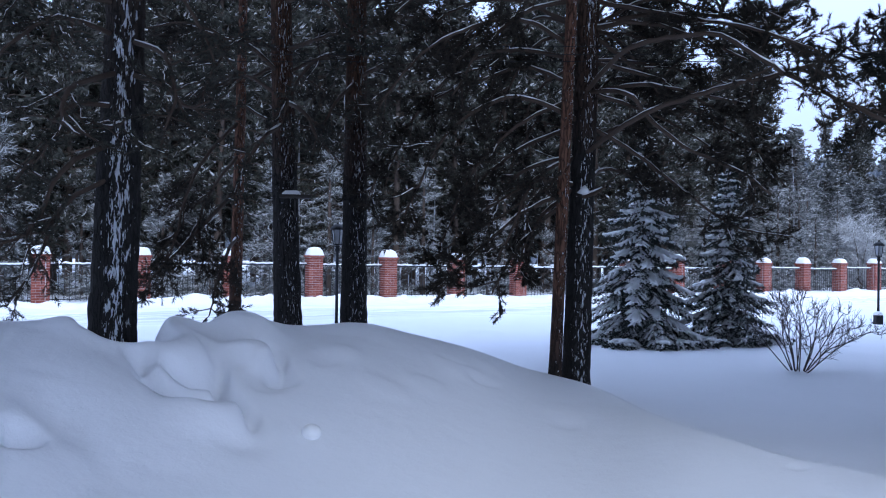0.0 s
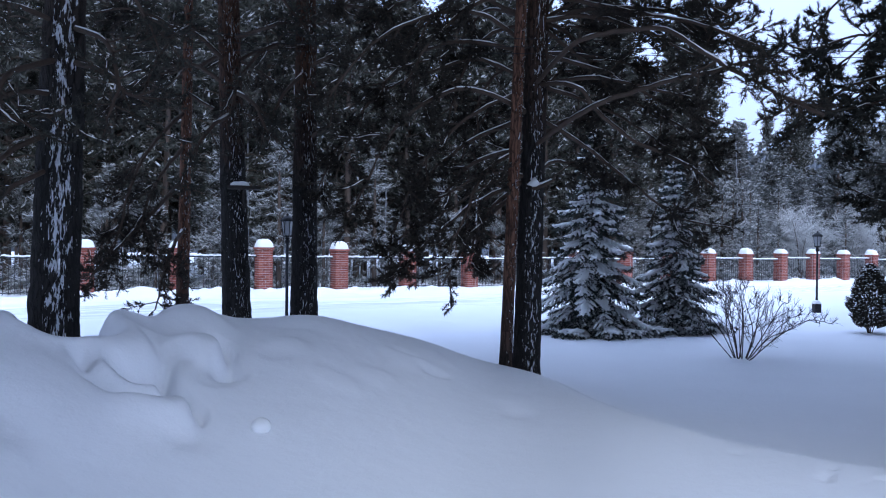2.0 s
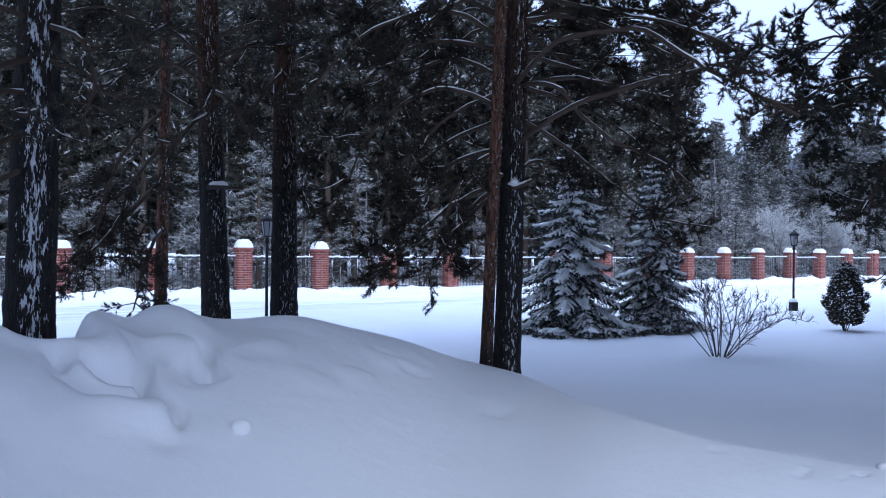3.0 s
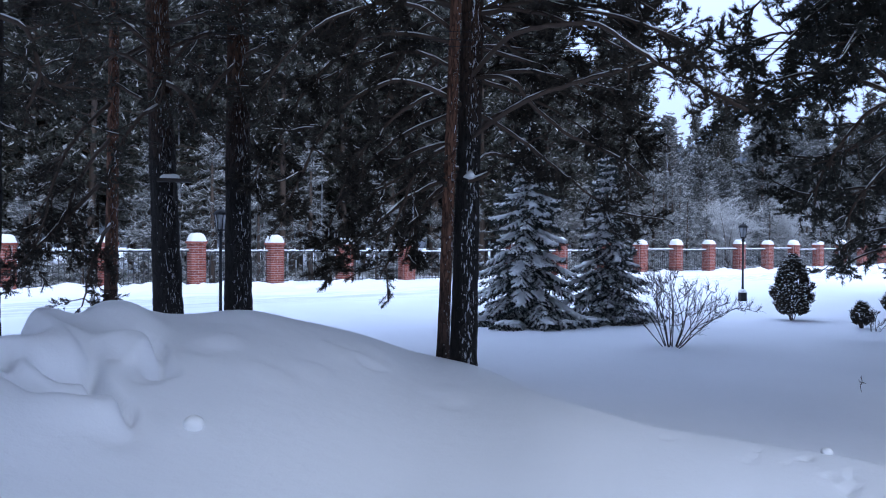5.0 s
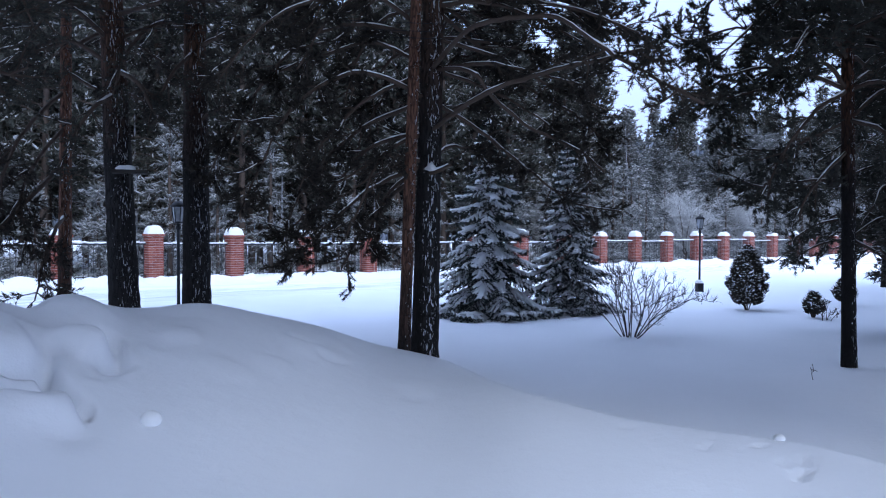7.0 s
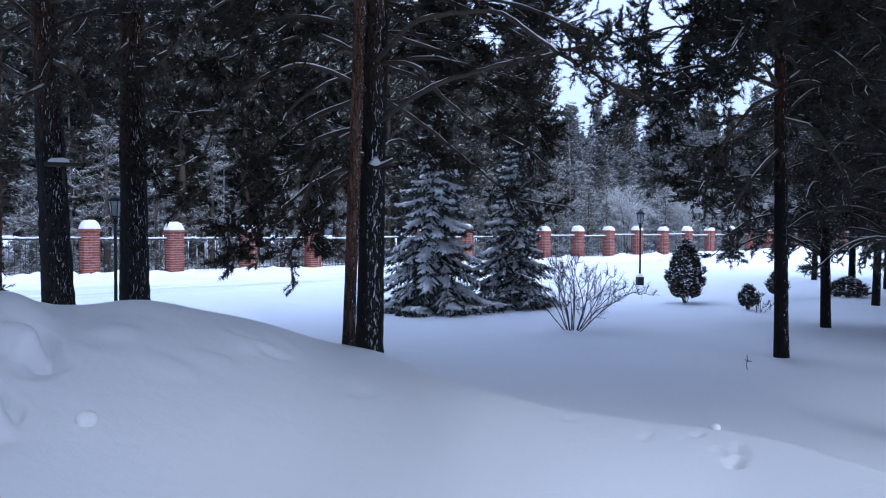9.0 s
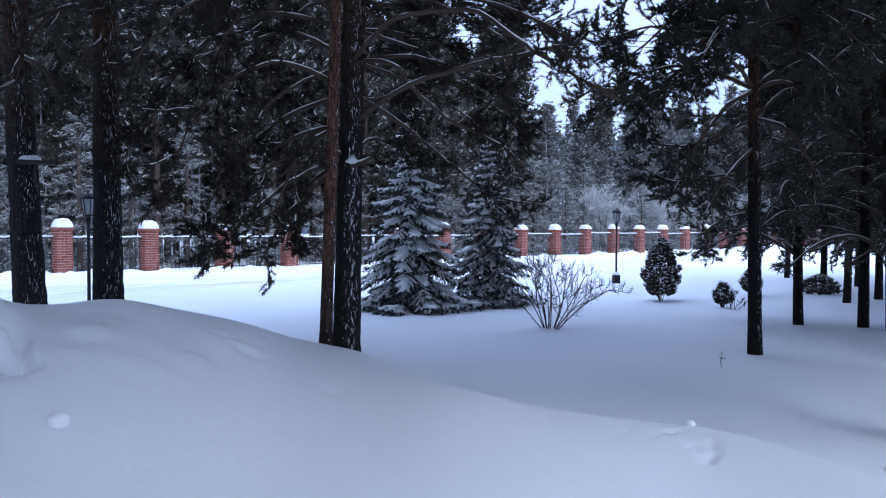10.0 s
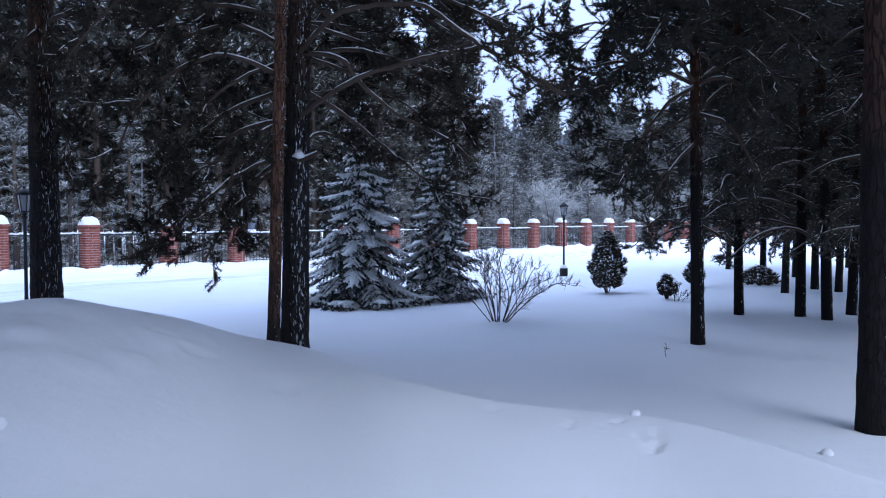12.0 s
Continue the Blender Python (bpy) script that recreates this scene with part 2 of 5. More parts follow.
def tube(points, radii, sides=6, rough=0.0, cap=True):
    """A round bar along a line."""
    p = np.asarray(points, float)
    n = len(p)
    r = np.broadcast_to(np.asarray(radii, float), (n,))
    t = unit(np.gradient(p, axis=0))
    ref = np.where(np.abs(t[:, 2:3]) > 0.9, np.array([[1.0, 0, 0]]), np.array([[0, 0, 1.0]]))
    if np.abs(t[:, 2]).mean() > 0.7:
        ref = np.broadcast_to(np.array([[1.0, 0.2, 0]]), p.shape)
    a = unit(np.cross(t, ref))
    b = np.cross(t, a)
    ang = np.linspace(0, 2 * np.pi, sides, endpoint=False)
    rr = r[:, None] * np.ones(sides)
    if rough:
        rr = rr * (1 + rough * RNG.standard_normal((n, sides)))
    v = p[:, None] + rr[..., None] * (np.cos(ang)[None, :, None] * a[:, None] + np.sin(ang)[None, :, None] * b[:, None])
    i, j = np.meshgrid(np.arange(n - 1), np.arange(sides), indexing="ij")
    k = (j + 1) % sides
    q = np.stack([i * sides + j, i * sides + k, (i + 1) * sides + k, (i + 1) * sides + j], -1).reshape(-1, 4)
    f = np.concatenate([q[:, [0, 2, 1]], q[:, [0, 3, 2]]])
    v = v.reshape(-1, 3)
    if cap:
        v = np.vstack([v, p[0], p[-1]])
        s = np.arange(sides)
        f = np.concatenate([f, np.stack([np.full(sides, n * sides), s, (s + 1) % sides], -1),
                            np.stack([np.full(sides, n * sides + 1), (n - 1) * sides + (s + 1) % sides, (n - 1) * sides + s], -1)])
    return v, f


def tubes(starts, ends, r0, r1, sides=3):
    """Many straight tapered twigs at once."""
    s, e = np.asarray(starts, float), np.asarray(ends, float)
    n = len(s)
    if not n:
        return np.zeros((0, 3)), np.zeros((0, 3), int)
    t = unit(e - s)
    a = unit(np.cross(t, np.where(np.abs(t[:, 2:3]) > 0.9, [[1.0, 0, 0]], [[0, 0, 1.0]])))
    b = np.cross(t, a)
    ang = np.linspace(0, 2 * np.pi, sides, endpoint=False)
    ring = np.cos(ang)[None, :, None] * a[:, None] + np.sin(ang)[None, :, None] * b[:, None]
    r0, r1 = np.broadcast_to(r0, (n,))[:, None, None], np.broadcast_to(r1, (n,))[:, None, None]
    v = np.concatenate([s[:, None] + ring * r0, e[:, None] + ring * r1], 1)
    j = np.arange(sides)
    k = (j + 1) % sides
    q = np.concatenate([np.stack([j, k + sides, k], -1), np.stack([j, j + sides, k + sides], -1)])
    f = (np.arange(n)[:, None, None] * 2 * sides + q[None]).reshape(-1, 3)
    return v.reshape(-1, 3), f


def tufts(p, d, count, length, width, spread=0.8, up=0.0):
    """Needles: count thin triangles round every point of p, along d and outwards."""
    p, d = np.asarray(p, float), unit(np.asarray(d, float))
    n = len(p)
    if not n:
        return np.zeros((0, 3)), np.zeros((0, 3), int)
    dirs = unit(d[:, None] + spread * unit(RNG.standard_normal((n, count, 3))) + np.array([0, 0, up]))
    ln = length * RNG.uniform(0.6, 1.15, (n, count, 1))
    w = unit(np.cross(dirs, RNG.standard_normal((n, count, 3)))) * width * RNG.uniform(0.6, 1.3, (n, count, 1)) * 0.5
    o = p[:, None] + d[:, None] * length * RNG.uniform(-0.5, 0.3, (n, count, 1))
    v = np.stack([o - w, o + w, o + dirs * ln], 2).reshape(-1, 3)
    return v, np.arange(len(v)).reshape(-1, 3)


OCTA_V = np.array([(1, 0, 0), (0.5, 0.87, 0), (-0.5, 0.87, 0), (-1, 0, 0), (-0.5, -0.87, 0), (0.5, -0.87, 0), (0, 0, 1), (0, 0, -0.35)], float)
OCTA_F = np.array([(0, 1, 6), (1, 2, 6), (2, 3, 6), (3, 4, 6), (4, 5, 6), (5, 0, 6), (1, 0, 7), (2, 1, 7), (3, 2, 7), (4, 3, 7), (5, 4, 7), (0, 5, 7)])


def pads(p, size, flat=0.5, along=None):
    """Small caps of snow lying on p."""
    p = np.asarray(p, float)
    n = len(p)
    if not n:
        return np.zeros((0, 3)), np.zeros((0, 3), int)
    s = size * RNG.uniform(0.5, 1.4, (n, 1, 1))
    base = OCTA_V[None] * (1 + 0.25 * RNG.standard_normal((n, 8, 1))) * np.array([1, 1, flat])
    a = RNG.uniform(0, 2 * np.pi, n) if along is None else np.arctan2(along[:, 1], along[:, 0])
    c, q = np.cos(a)[:, None], np.sin(a)[:, None]
    stretch = 1.0 if along is None else 1.8
    x, y = base[..., 0] * stretch, base[..., 1]
    v = np.stack([x * c - y * q, x * q + y * c, base[..., 2]], -1) * s
    if along is not None:
        slope = along[:, 2] / (np.hypot(along[:, 0], along[:, 1]) + 0.2)
        v[..., 2] += x * s[..., 0] * slope[:, None]
    v = v + p[:, None]
    return v.reshape(-1, 3), (np.arange(n)[:, None, None] * 8 + OCTA_F[None]).reshape(-1, 3)


def box(geo, lo, hi, slot=0, turn=None):
    v = np.array([(x, y, z) for x in (lo[0], hi[0]) for y in (lo[1], hi[1]) for z in (lo[2], hi[2])], float)
    if turn is not None:
        v = v @ np.array(turn.to_3x3().transposed()) + np.array(turn.translation)
    f = [(0, 1, 3), (0, 3, 2), (4, 6, 7), (4, 7, 5), (0, 4, 5), (0, 5, 1), (2, 3, 7), (2, 7, 6), (0, 2, 6), (0, 6, 4), (1, 5, 7), (1, 7, 3)]
    return geo.add(v, f, slot)


def block(lo, hi, bevel=0.006, segments=2):
    bm = bmesh.new()
    bmesh.ops.create_cube(bm, size=1.0)
    for v in bm.verts:
        v.co = [lo[i] + (v.co[i] + 0.5) * (hi[i] - lo[i]) for i in range(3)]
    bmesh.ops.bevel(bm, geom=bm.edges[:], offset=bevel, segments=segments, affect="EDGES", profile=0.5)
    return bm


def lathe(profile, sides=24):
    """A turned body from (radius, height) pairs."""
    pr = np.asarray(profile, float)
    ang = np.linspace(0, 2 * np.pi, sides, endpoint=False)
    v = np.stack([pr[:, 0:1] * np.cos(ang), pr[:, 0:1] * np.sin(ang), np.repeat(pr[:, 1:2], sides, 1)], -1).reshape(-1, 3)
    i, j = np.meshgrid(np.arange(len(pr) - 1), np.arange(sides), indexing="ij")
    k = (j + 1) % sides
    q = np.stack([i * sides + j, i * sides + k, (i + 1) * sides + k, (i + 1) * sides + j], -1).reshape(-1, 4)
    return v, np.concatenate([q[:, [0, 1, 2]], q[:, [0, 2, 3]]])


# ---- ground: one sheet of snow ----
def lattice(ix, iy, seed):
    h = (ix.astype(np.int64) * 374761393 + iy.astype(np.int64) * 668265263 + seed * 974634777) & 0x7FFFFFFF
    h = ((h ^ (h >> 13)) * 1274126177) & 0x7FFFFFFF
    return ((h ^ (h >> 16)) & 0xFFFF) / 65535.0


def field(x, y, size, seed=0):
    """Smooth noise from -1 to 1 with lumps of that size."""
    x, y = np.asarray(x, float) / size, np.asarray(y, float) / size
    ix, iy = np.floor(x), np.floor(y)
    u, w = x - ix, y - iy
    u, w = u * u * u * (u * (u * 6 - 15) + 10), w * w * w * (w * (w * 6 - 15) + 10)
    a, b = lattice(ix, iy, seed), lattice(ix + 1, iy, seed)
    c, d = lattice(ix, iy + 1, seed), lattice(ix + 1, iy + 1, seed)
    return 2 * ((a * (1 - u) + b * u) * (1 - w) + (c * (1 - u) + d * u) * w) - 1


def ease(t):
    t = np.clip(t, 0, 1)
    return t * t * (3 - 2 * t)


# crest of the ploughed bank: bearing, distance, height, width of its front, width of its back
BANK = np.array([
    (-75, 5.6, 0.95, 2.6, 2.2), (-40, 6.1, 1.00, 2.8, 2.2), (-29.3, 6.3, 1.01, 3.0, 2.0), (-25.1, 6.4, 0.99, 3.0, 1.8),
    (-20, 6.7, 0.95, 3.0, 1.7), (-14.2, 7.2, 0.97, 3.4, 1.8), (-9.9, 7.5, 0.89, 3.6, 1.8), (-5.4, 7.8, 0.87, 3.8, 1.8),
    (-1.7, 8.1, 0.76, 4.0, 1.8), (2.8, 8.4, 0.57, 4.2, 1.7), (6.1, 8.6, 0.34, 4.2, 1.6), (10.7, 8.2, 0.26, 4.0, 1.7), (13.5, 7.2, 0.28, 3.2, 1.2), (16.7, 6.4, 0.30, 2.6, 0.8),
    (23.7, 5.65, 0.30, 2.0, 0.6), (29.0, 5.42, 0.31, 1.8, 0.5), (34.6, 5.30, 0.31, 1.7, 0.45), (38.1, 5.15, 0.31, 1.7, 0.45), (40.7, 4.95, 0.31, 1.6, 0.45), (44.2, 4.70, 0.31, 1.5, 0.45), (49.6, 4.35, 0.30, 1.5, 0.5), (80, 4.0, 0.2, 1.4, 0.9)])
BANK_AZ = np.arange(-90, 90.1, 0.25)
_k = np.exp(-(np.arange(-12, 13) * 0.25 / 1.6) ** 2)
BANK_SMOOTH = [np.convolve(np.pad(np.interp(BANK_AZ, BANK[:, 0], BANK[:, i]), 12, mode="edge"), _k / _k.sum(), "valid") for i in range(1, 5)]
FENCE_O, FENCE_S = np.array((-4.26, 26.0)), np.array((2.3712, 1.254))
FENCE_T = FENCE_S / np.linalg.norm(FENCE_S)
FENCE_N = np.array((FENCE_T[1], -FENCE_T[0]))
# lumps and dents of the bank: bearing, slope down to them from the eye, height, radius
LUMPS = [
    (-23.2, -0.097, 0.10, 0.35), (-27.4, -0.098, 0.06, 0.4), (-19.1, -0.096, 0.12, 0.34),
    (-14.2, -0.090, 0.10, 0.3), (-16.7, -0.100, -0.06, 0.18), (-5.4, -0.097, 0.04, 0.35), (-13.5, -0.130, 0.20, 0.2), (-11.7, -0.151, -0.17, 0.11),
    (-12.6, -0.161, -0.09, 0.12), (-15.1, -0.135, -0.10, 0.13), (-17.4, -0.127, 0.10, 0.24), (-17.2, -0.153, -0.13, 0.16), (-19.1, -0.126, 0.12, 0.24),
    (-20.6, -0.139, -0.20, 0.1), (-20.4, -0.162, -0.10, 0.11), (-18.6, -0.177, -0.13, 0.14), (-16.8, -0.184, -0.11, 0.14), (-19.0, -0.147, 0.08, 0.18),
    (-22.6, -0.131, 0.09, 0.35), (-24.3, -0.162, 0.07, 0.3), (-16.0, -0.202, 0.16, 0.24), (-13.7, -0.211, -0.06, 0.13), (-14.1, -0.233, -0.08, 0.18),
    (-18.2, -0.208, 0.07, 0.3), (-21.5, -0.185, 0.08, 0.32), (-26.0, -0.193, -0.09, 0.22), (-28.6, -0.186, 0.10, 0.16), (-28.3, -0.209, -0.36, 0.10),
    (-26.6, -0.230, 0.08, 0.25), (-24.3, -0.247, -0.07, 0.25), (-27.4, -0.140, 0.06, 0.35), (1.2, -0.146, 0.09, 0.2), (2.8, -0.158, -0.12, 0.12),
    (3.0, -0.0999, 0.06, 0.32), (0.8, -0.136, -0.07, 0.1), (3.7, -0.145, 0.05, 0.16), (-7.4, -0.126, 0.08, 0.16), (-8.4, -0.136, -0.05, 0.14), (-4.1, -0.172, 0.05, 0.16),
    (-0.8, -0.168, 0.05, 0.14), (-9.0, -0.172, -0.03, 0.3), (9.2, -0.213, -0.07, 0.12), (10.4, -0.195, 0.03, 0.30), (8.6, -0.194, 0.04, 0.2),
    (23.9, -0.240, -0.05, 0.05), (29.3, -0.258, -0.04, 0.05), (29.6, -0.252, -0.05, 0.04), (29.9, -0.246, -0.03, 0.04), (31.8, -0.260, -0.03, 0.03),
    (33.0, -0.253, -0.07, 0.04), (34.4, -0.270, -0.05, 0.04), (34.8, -0.277, -0.06, 0.04), (35.1, -0.283, -0.07, 0.04), (35.4, -0.274, -0.06, 0.04), (35.7, -0.266, -0.05, 0.04), (36.1, -0.260, -0.03, 0.04),
]


def bank_base(x, y):
    """The bank without its lumps."""
    x, y = np.asarray(x, float), np.asarray(y, float)
    r, az = np.hypot(x, y) + 1e-6, np.degrees(np.arctan2(x, y))
    rc, zc, wf, wb = (np.interp(az, BANK_AZ, b) for b in BANK_SMOOTH)
    wob = field(x, y, 1.6, 3) * 0.10
    front = ease((r + wob - (rc - wf)) / wf)
    back = 1 - ease((r + wob - rc) / wb)
    near = 0.10 * (1 - ease((r - 3.0) / 3.0))
    turned = (az > -80) & (az < 80)
    bank = np.where(r < rc, near + (zc - near) * front ** 0.85, zc * back) * np.where(turned, 1, 0)
    z = bank + np.where(turned, 0, near)
    rough = np.clip(zc - 0.3, 0, 1) * np.where(turned, 1, 0) * np.exp(-((r - rc + 0.8) / 1.6) ** 2)
    left = rough * (0.35 + 0.65 * ease((-6 - az) / 8)) * (0.4 + 0.6 * ease((r - rc + 0.9) / 0.7))
    bx, by = x + 0.12 * field(x, y, 0.5, 21), y + 0.12 * field(x, y, 0.5, 22)
    z = z + left * (0.11 * (np.abs(field(bx, by, 0.85, 5)) - 0.3) + 0.05 * (np.abs(field(bx, by, 0.4, 6)) - 0.3))
    return z, r, az, rc


def meet(az, el):
    """How far off the line of sight at that bearing and slope meets the bank."""
    r = np.arange(2.0, 14.0, 0.02)
    z = bank_base(r * math.sin(radians(az)), r * math.cos(radians(az)))[0]
    below = np.nonzero(EYE + el * r < z)[0]
    return float(r[below[0]]) if len(below) else EYE / -el


DIP = [(d * math.sin(radians(-21.9)), d * math.cos(radians(-21.9)), -0.52, 0.24) for d in (6.35, 6.7, 7.05, 7.4, 7.8)]
LUMP_AT = DIP + [(meet(a, e) * math.sin(radians(a)), meet(a, e) * math.cos(radians(a)), h * (1.0 if e > -0.101 else 0.48 if a < 5 else 0.35), w) for a, e, h, w in LUMPS]


# creases between the slumped blocks of the bank: bearing and slope along each
CREASES = [
    ((-20.7, -0.127), (-20.6, -0.157), (-19.3, -0.173), (-17.2, -0.180), (-15.4, -0.176), (-14.0, -0.198), (-13.9, -0.214)),
    ((-17.0, -0.112), (-16.0, -0.139), (-15.7, -0.161), (-14.5, -0.184)),
    ((-13.1, -0.111), (-11.9, -0.129), (-11.7, -0.146), (-12.5, -0.156)),
    ((-18.8, -0.150), (-17.7, -0.156), (-16.2, -0.150)),
]
for line in CREASES:
    n = len(line) * 5
    u = np.linspace(0, len(line) - 1, n)
    for i, (a, e) in enumerate(zip(np.interp(u, range(len(line)), [q[0] for q in line]), np.interp(u, range(len(line)), [q[1] for q in line]))):
        d = meet(a, e)
        LUMP_AT.append((d * math.sin(radians(a)), d * math.cos(radians(a)), -0.045 * math.sin(math.pi * (i + 0.6) / (n + 0.2)) ** 0.6, 0.075))


def ground(x, y):
    x, y = np.asarray(x, float), np.asarray(y, float)
    z, r, az, rc = bank_base(x, y)
    wx, wy = x + 0.06 * field(x, y, 0.35, 31), y + 0.06 * field(x, y, 0.35, 32)
    for px, py, h, w in LUMP_AT:
        z = z + h * np.exp(-((((wx - px) ** 2 + (wy - py) ** 2) / w ** 2) ** 1.5))
    z = z + 0.03 * field(x, y, 6.0, 1) * ease((r - 6) / 6) + 0.008 * field(x, y, 0.9, 2)
    # road in front of the fence, with wheel ruts and a lumpy bank along the fence
    off = (x - FENCE_O[0]) * FENCE_N[0] + (y - FENCE_O[1]) * FENCE_N[1]
    run = (x - FENCE_O[0]) * FENCE_T[0] + (y - FENCE_O[1]) * FENCE_T[1]
    verge = np.exp(-((off - 0.9) / 0.9) ** 2) * (0.13 + 0.14 * field(x, y, 0.8, 8) + 0.12 * field(x, y, 0.33, 9))
    verge2 = np.exp(-((off - 8.2) / 0.8) ** 2) * (0.05 + 0.04 * field(x, y, 0.9, 10))
    ruts = sum(np.exp(-((off - c + 0.12 * field(run, run * 0, 5, 12)) / 0.16) ** 2) for c in (3.0, 3.6, 4.7, 5.4))
    z = z + verge + verge2 - 0.20 * ruts * (0.7 + 0.3 * field(x, y, 0.5, 11)) + 0.02 * field(x, y, 0.5, 13) * np.exp(-((off - 4) / 3) ** 2)
    # trodden way past the lamp
    lx, ly = 22.5 * math.sin(radians(29)), 22.5 * math.cos(radians(29))
    way = (x - lx - 0.7) * 0.80 - (y - ly) * 0.6
    along = (x - lx) * 0.6 + (y - ly) * 0.8
    z = z - 0.07 * np.exp(-(way / 0.3) ** 2) * np.exp(-((along - 1) / 4.5) ** 2) * (0.7 + 0.5 * field(x, y, 0.4, 14))
    return z


def gz(x, y):
    return float(ground(np.array([x]), np.array([y]))[0])


def build_ground():
    azs = np.concatenate([np.arange(-180, -48, 4.0), np.arange(-48, 68, 0.27), np.arange(68, 180, 4.0)])
    rs = np.concatenate([np.geomspace(1.2, 3.8, 24), np.linspace(3.8, 9.4, 180)[1:], np.linspace(9.4, 31, 215)[1:], np.geomspace(31, 62, 30)[1:], np.geomspace(62, 4000, 26)[1:]])
    a, r = np.meshgrid(np.radians(azs), rs, indexing="ij")
    x, y = r * np.sin(a), r * np.cos(a)
    z = ground(x, y)
    n, m = a.shape
    v = np.stack([x, y, z], -1).reshape(-1, 3)
    i, j = np.meshgrid(np.arange(n), np.arange(m - 1), indexing="ij")
    k = (i + 1) % n
    q = np.stack([i * m + j, i * m + j + 1, k * m + j + 1, k * m + j], -1).reshape(-1, 4)
    f = np.concatenate([q[:, [0, 1, 2]], q[:, [0, 2, 3]]])
    g = Geo().add(v, f)
    s = np.arange(n)
    g.add(np.vstack([v[s * m], [(0, 0, float(z[:, 0].mean()))]]), np.stack([np.full(n, n), s, (s + 1) % n], -1))
    return tagged(part("ground", g, SNOW), "deep fresh snow with a ploughed bank and a rutted road", "snow ground", kind="structure")


build_ground()


def snowball(az, r, size):
    p = at(az, 0, r)
    bm = bmesh.new()
    bmesh.ops.create_icosphere(bm, subdivisions=3, radius=size)
    for v in bm.verts:
        v.co *= 1 + 0.12 * noise.noise(v.co * 14 + Vector((az, r, 0)))
        v.co.z *= 0.8
    for f in bm.faces:
        f.smooth = True
    ob = part("snowball", bm, SNOW_LUMP)
    ob.location = (p[0], p[1], gz(p[0], p[1]) + size * 0.2)
    return tagged(ob, "small loose lump of snow on the bank", "snow lump", "snow lumps")


snowball(-9.3, meet(-9.3, -0.230), 0.072)
snowball(46.7, meet(46.7, -0.271), 0.042)
snowball(34.4, 5.35, 0.035)

# ---- pines ----
def trunk_geo(path, r0, r1, sides=22, relief=0.05, flare=0.25):
    """A tapered trunk with plated bark and a flare at the foot."""
    n = max(24, int(np.linalg.norm(path[-1] - path[0]) / 0.05)) if relief else 14
    p = spline(path, n)
    s = np.linspace(0, 1, n)
    r = r0 + (r1 - r0) * s
    h = p[:, 2] - p[0, 2]
    r = r * (1 + flare * np.exp(-h / 0.25))
    v, f = tube(p, r, sides)
    if relief:
        c = np.repeat(p, sides, 0)
        w = v[:n * sides]
        ang = np.tile(np.arange(sides), n)
        k = field(ang * 1.0, w[:, 2] * 9, 1.6, int(r0 * 900)) * relief + field(ang * 1.0, w[:, 2] * 30, 1.2, 5) * relief * 0.6
        v[:n * sides] = c + (w - c) * (1 + k[:, None])
    return v, f


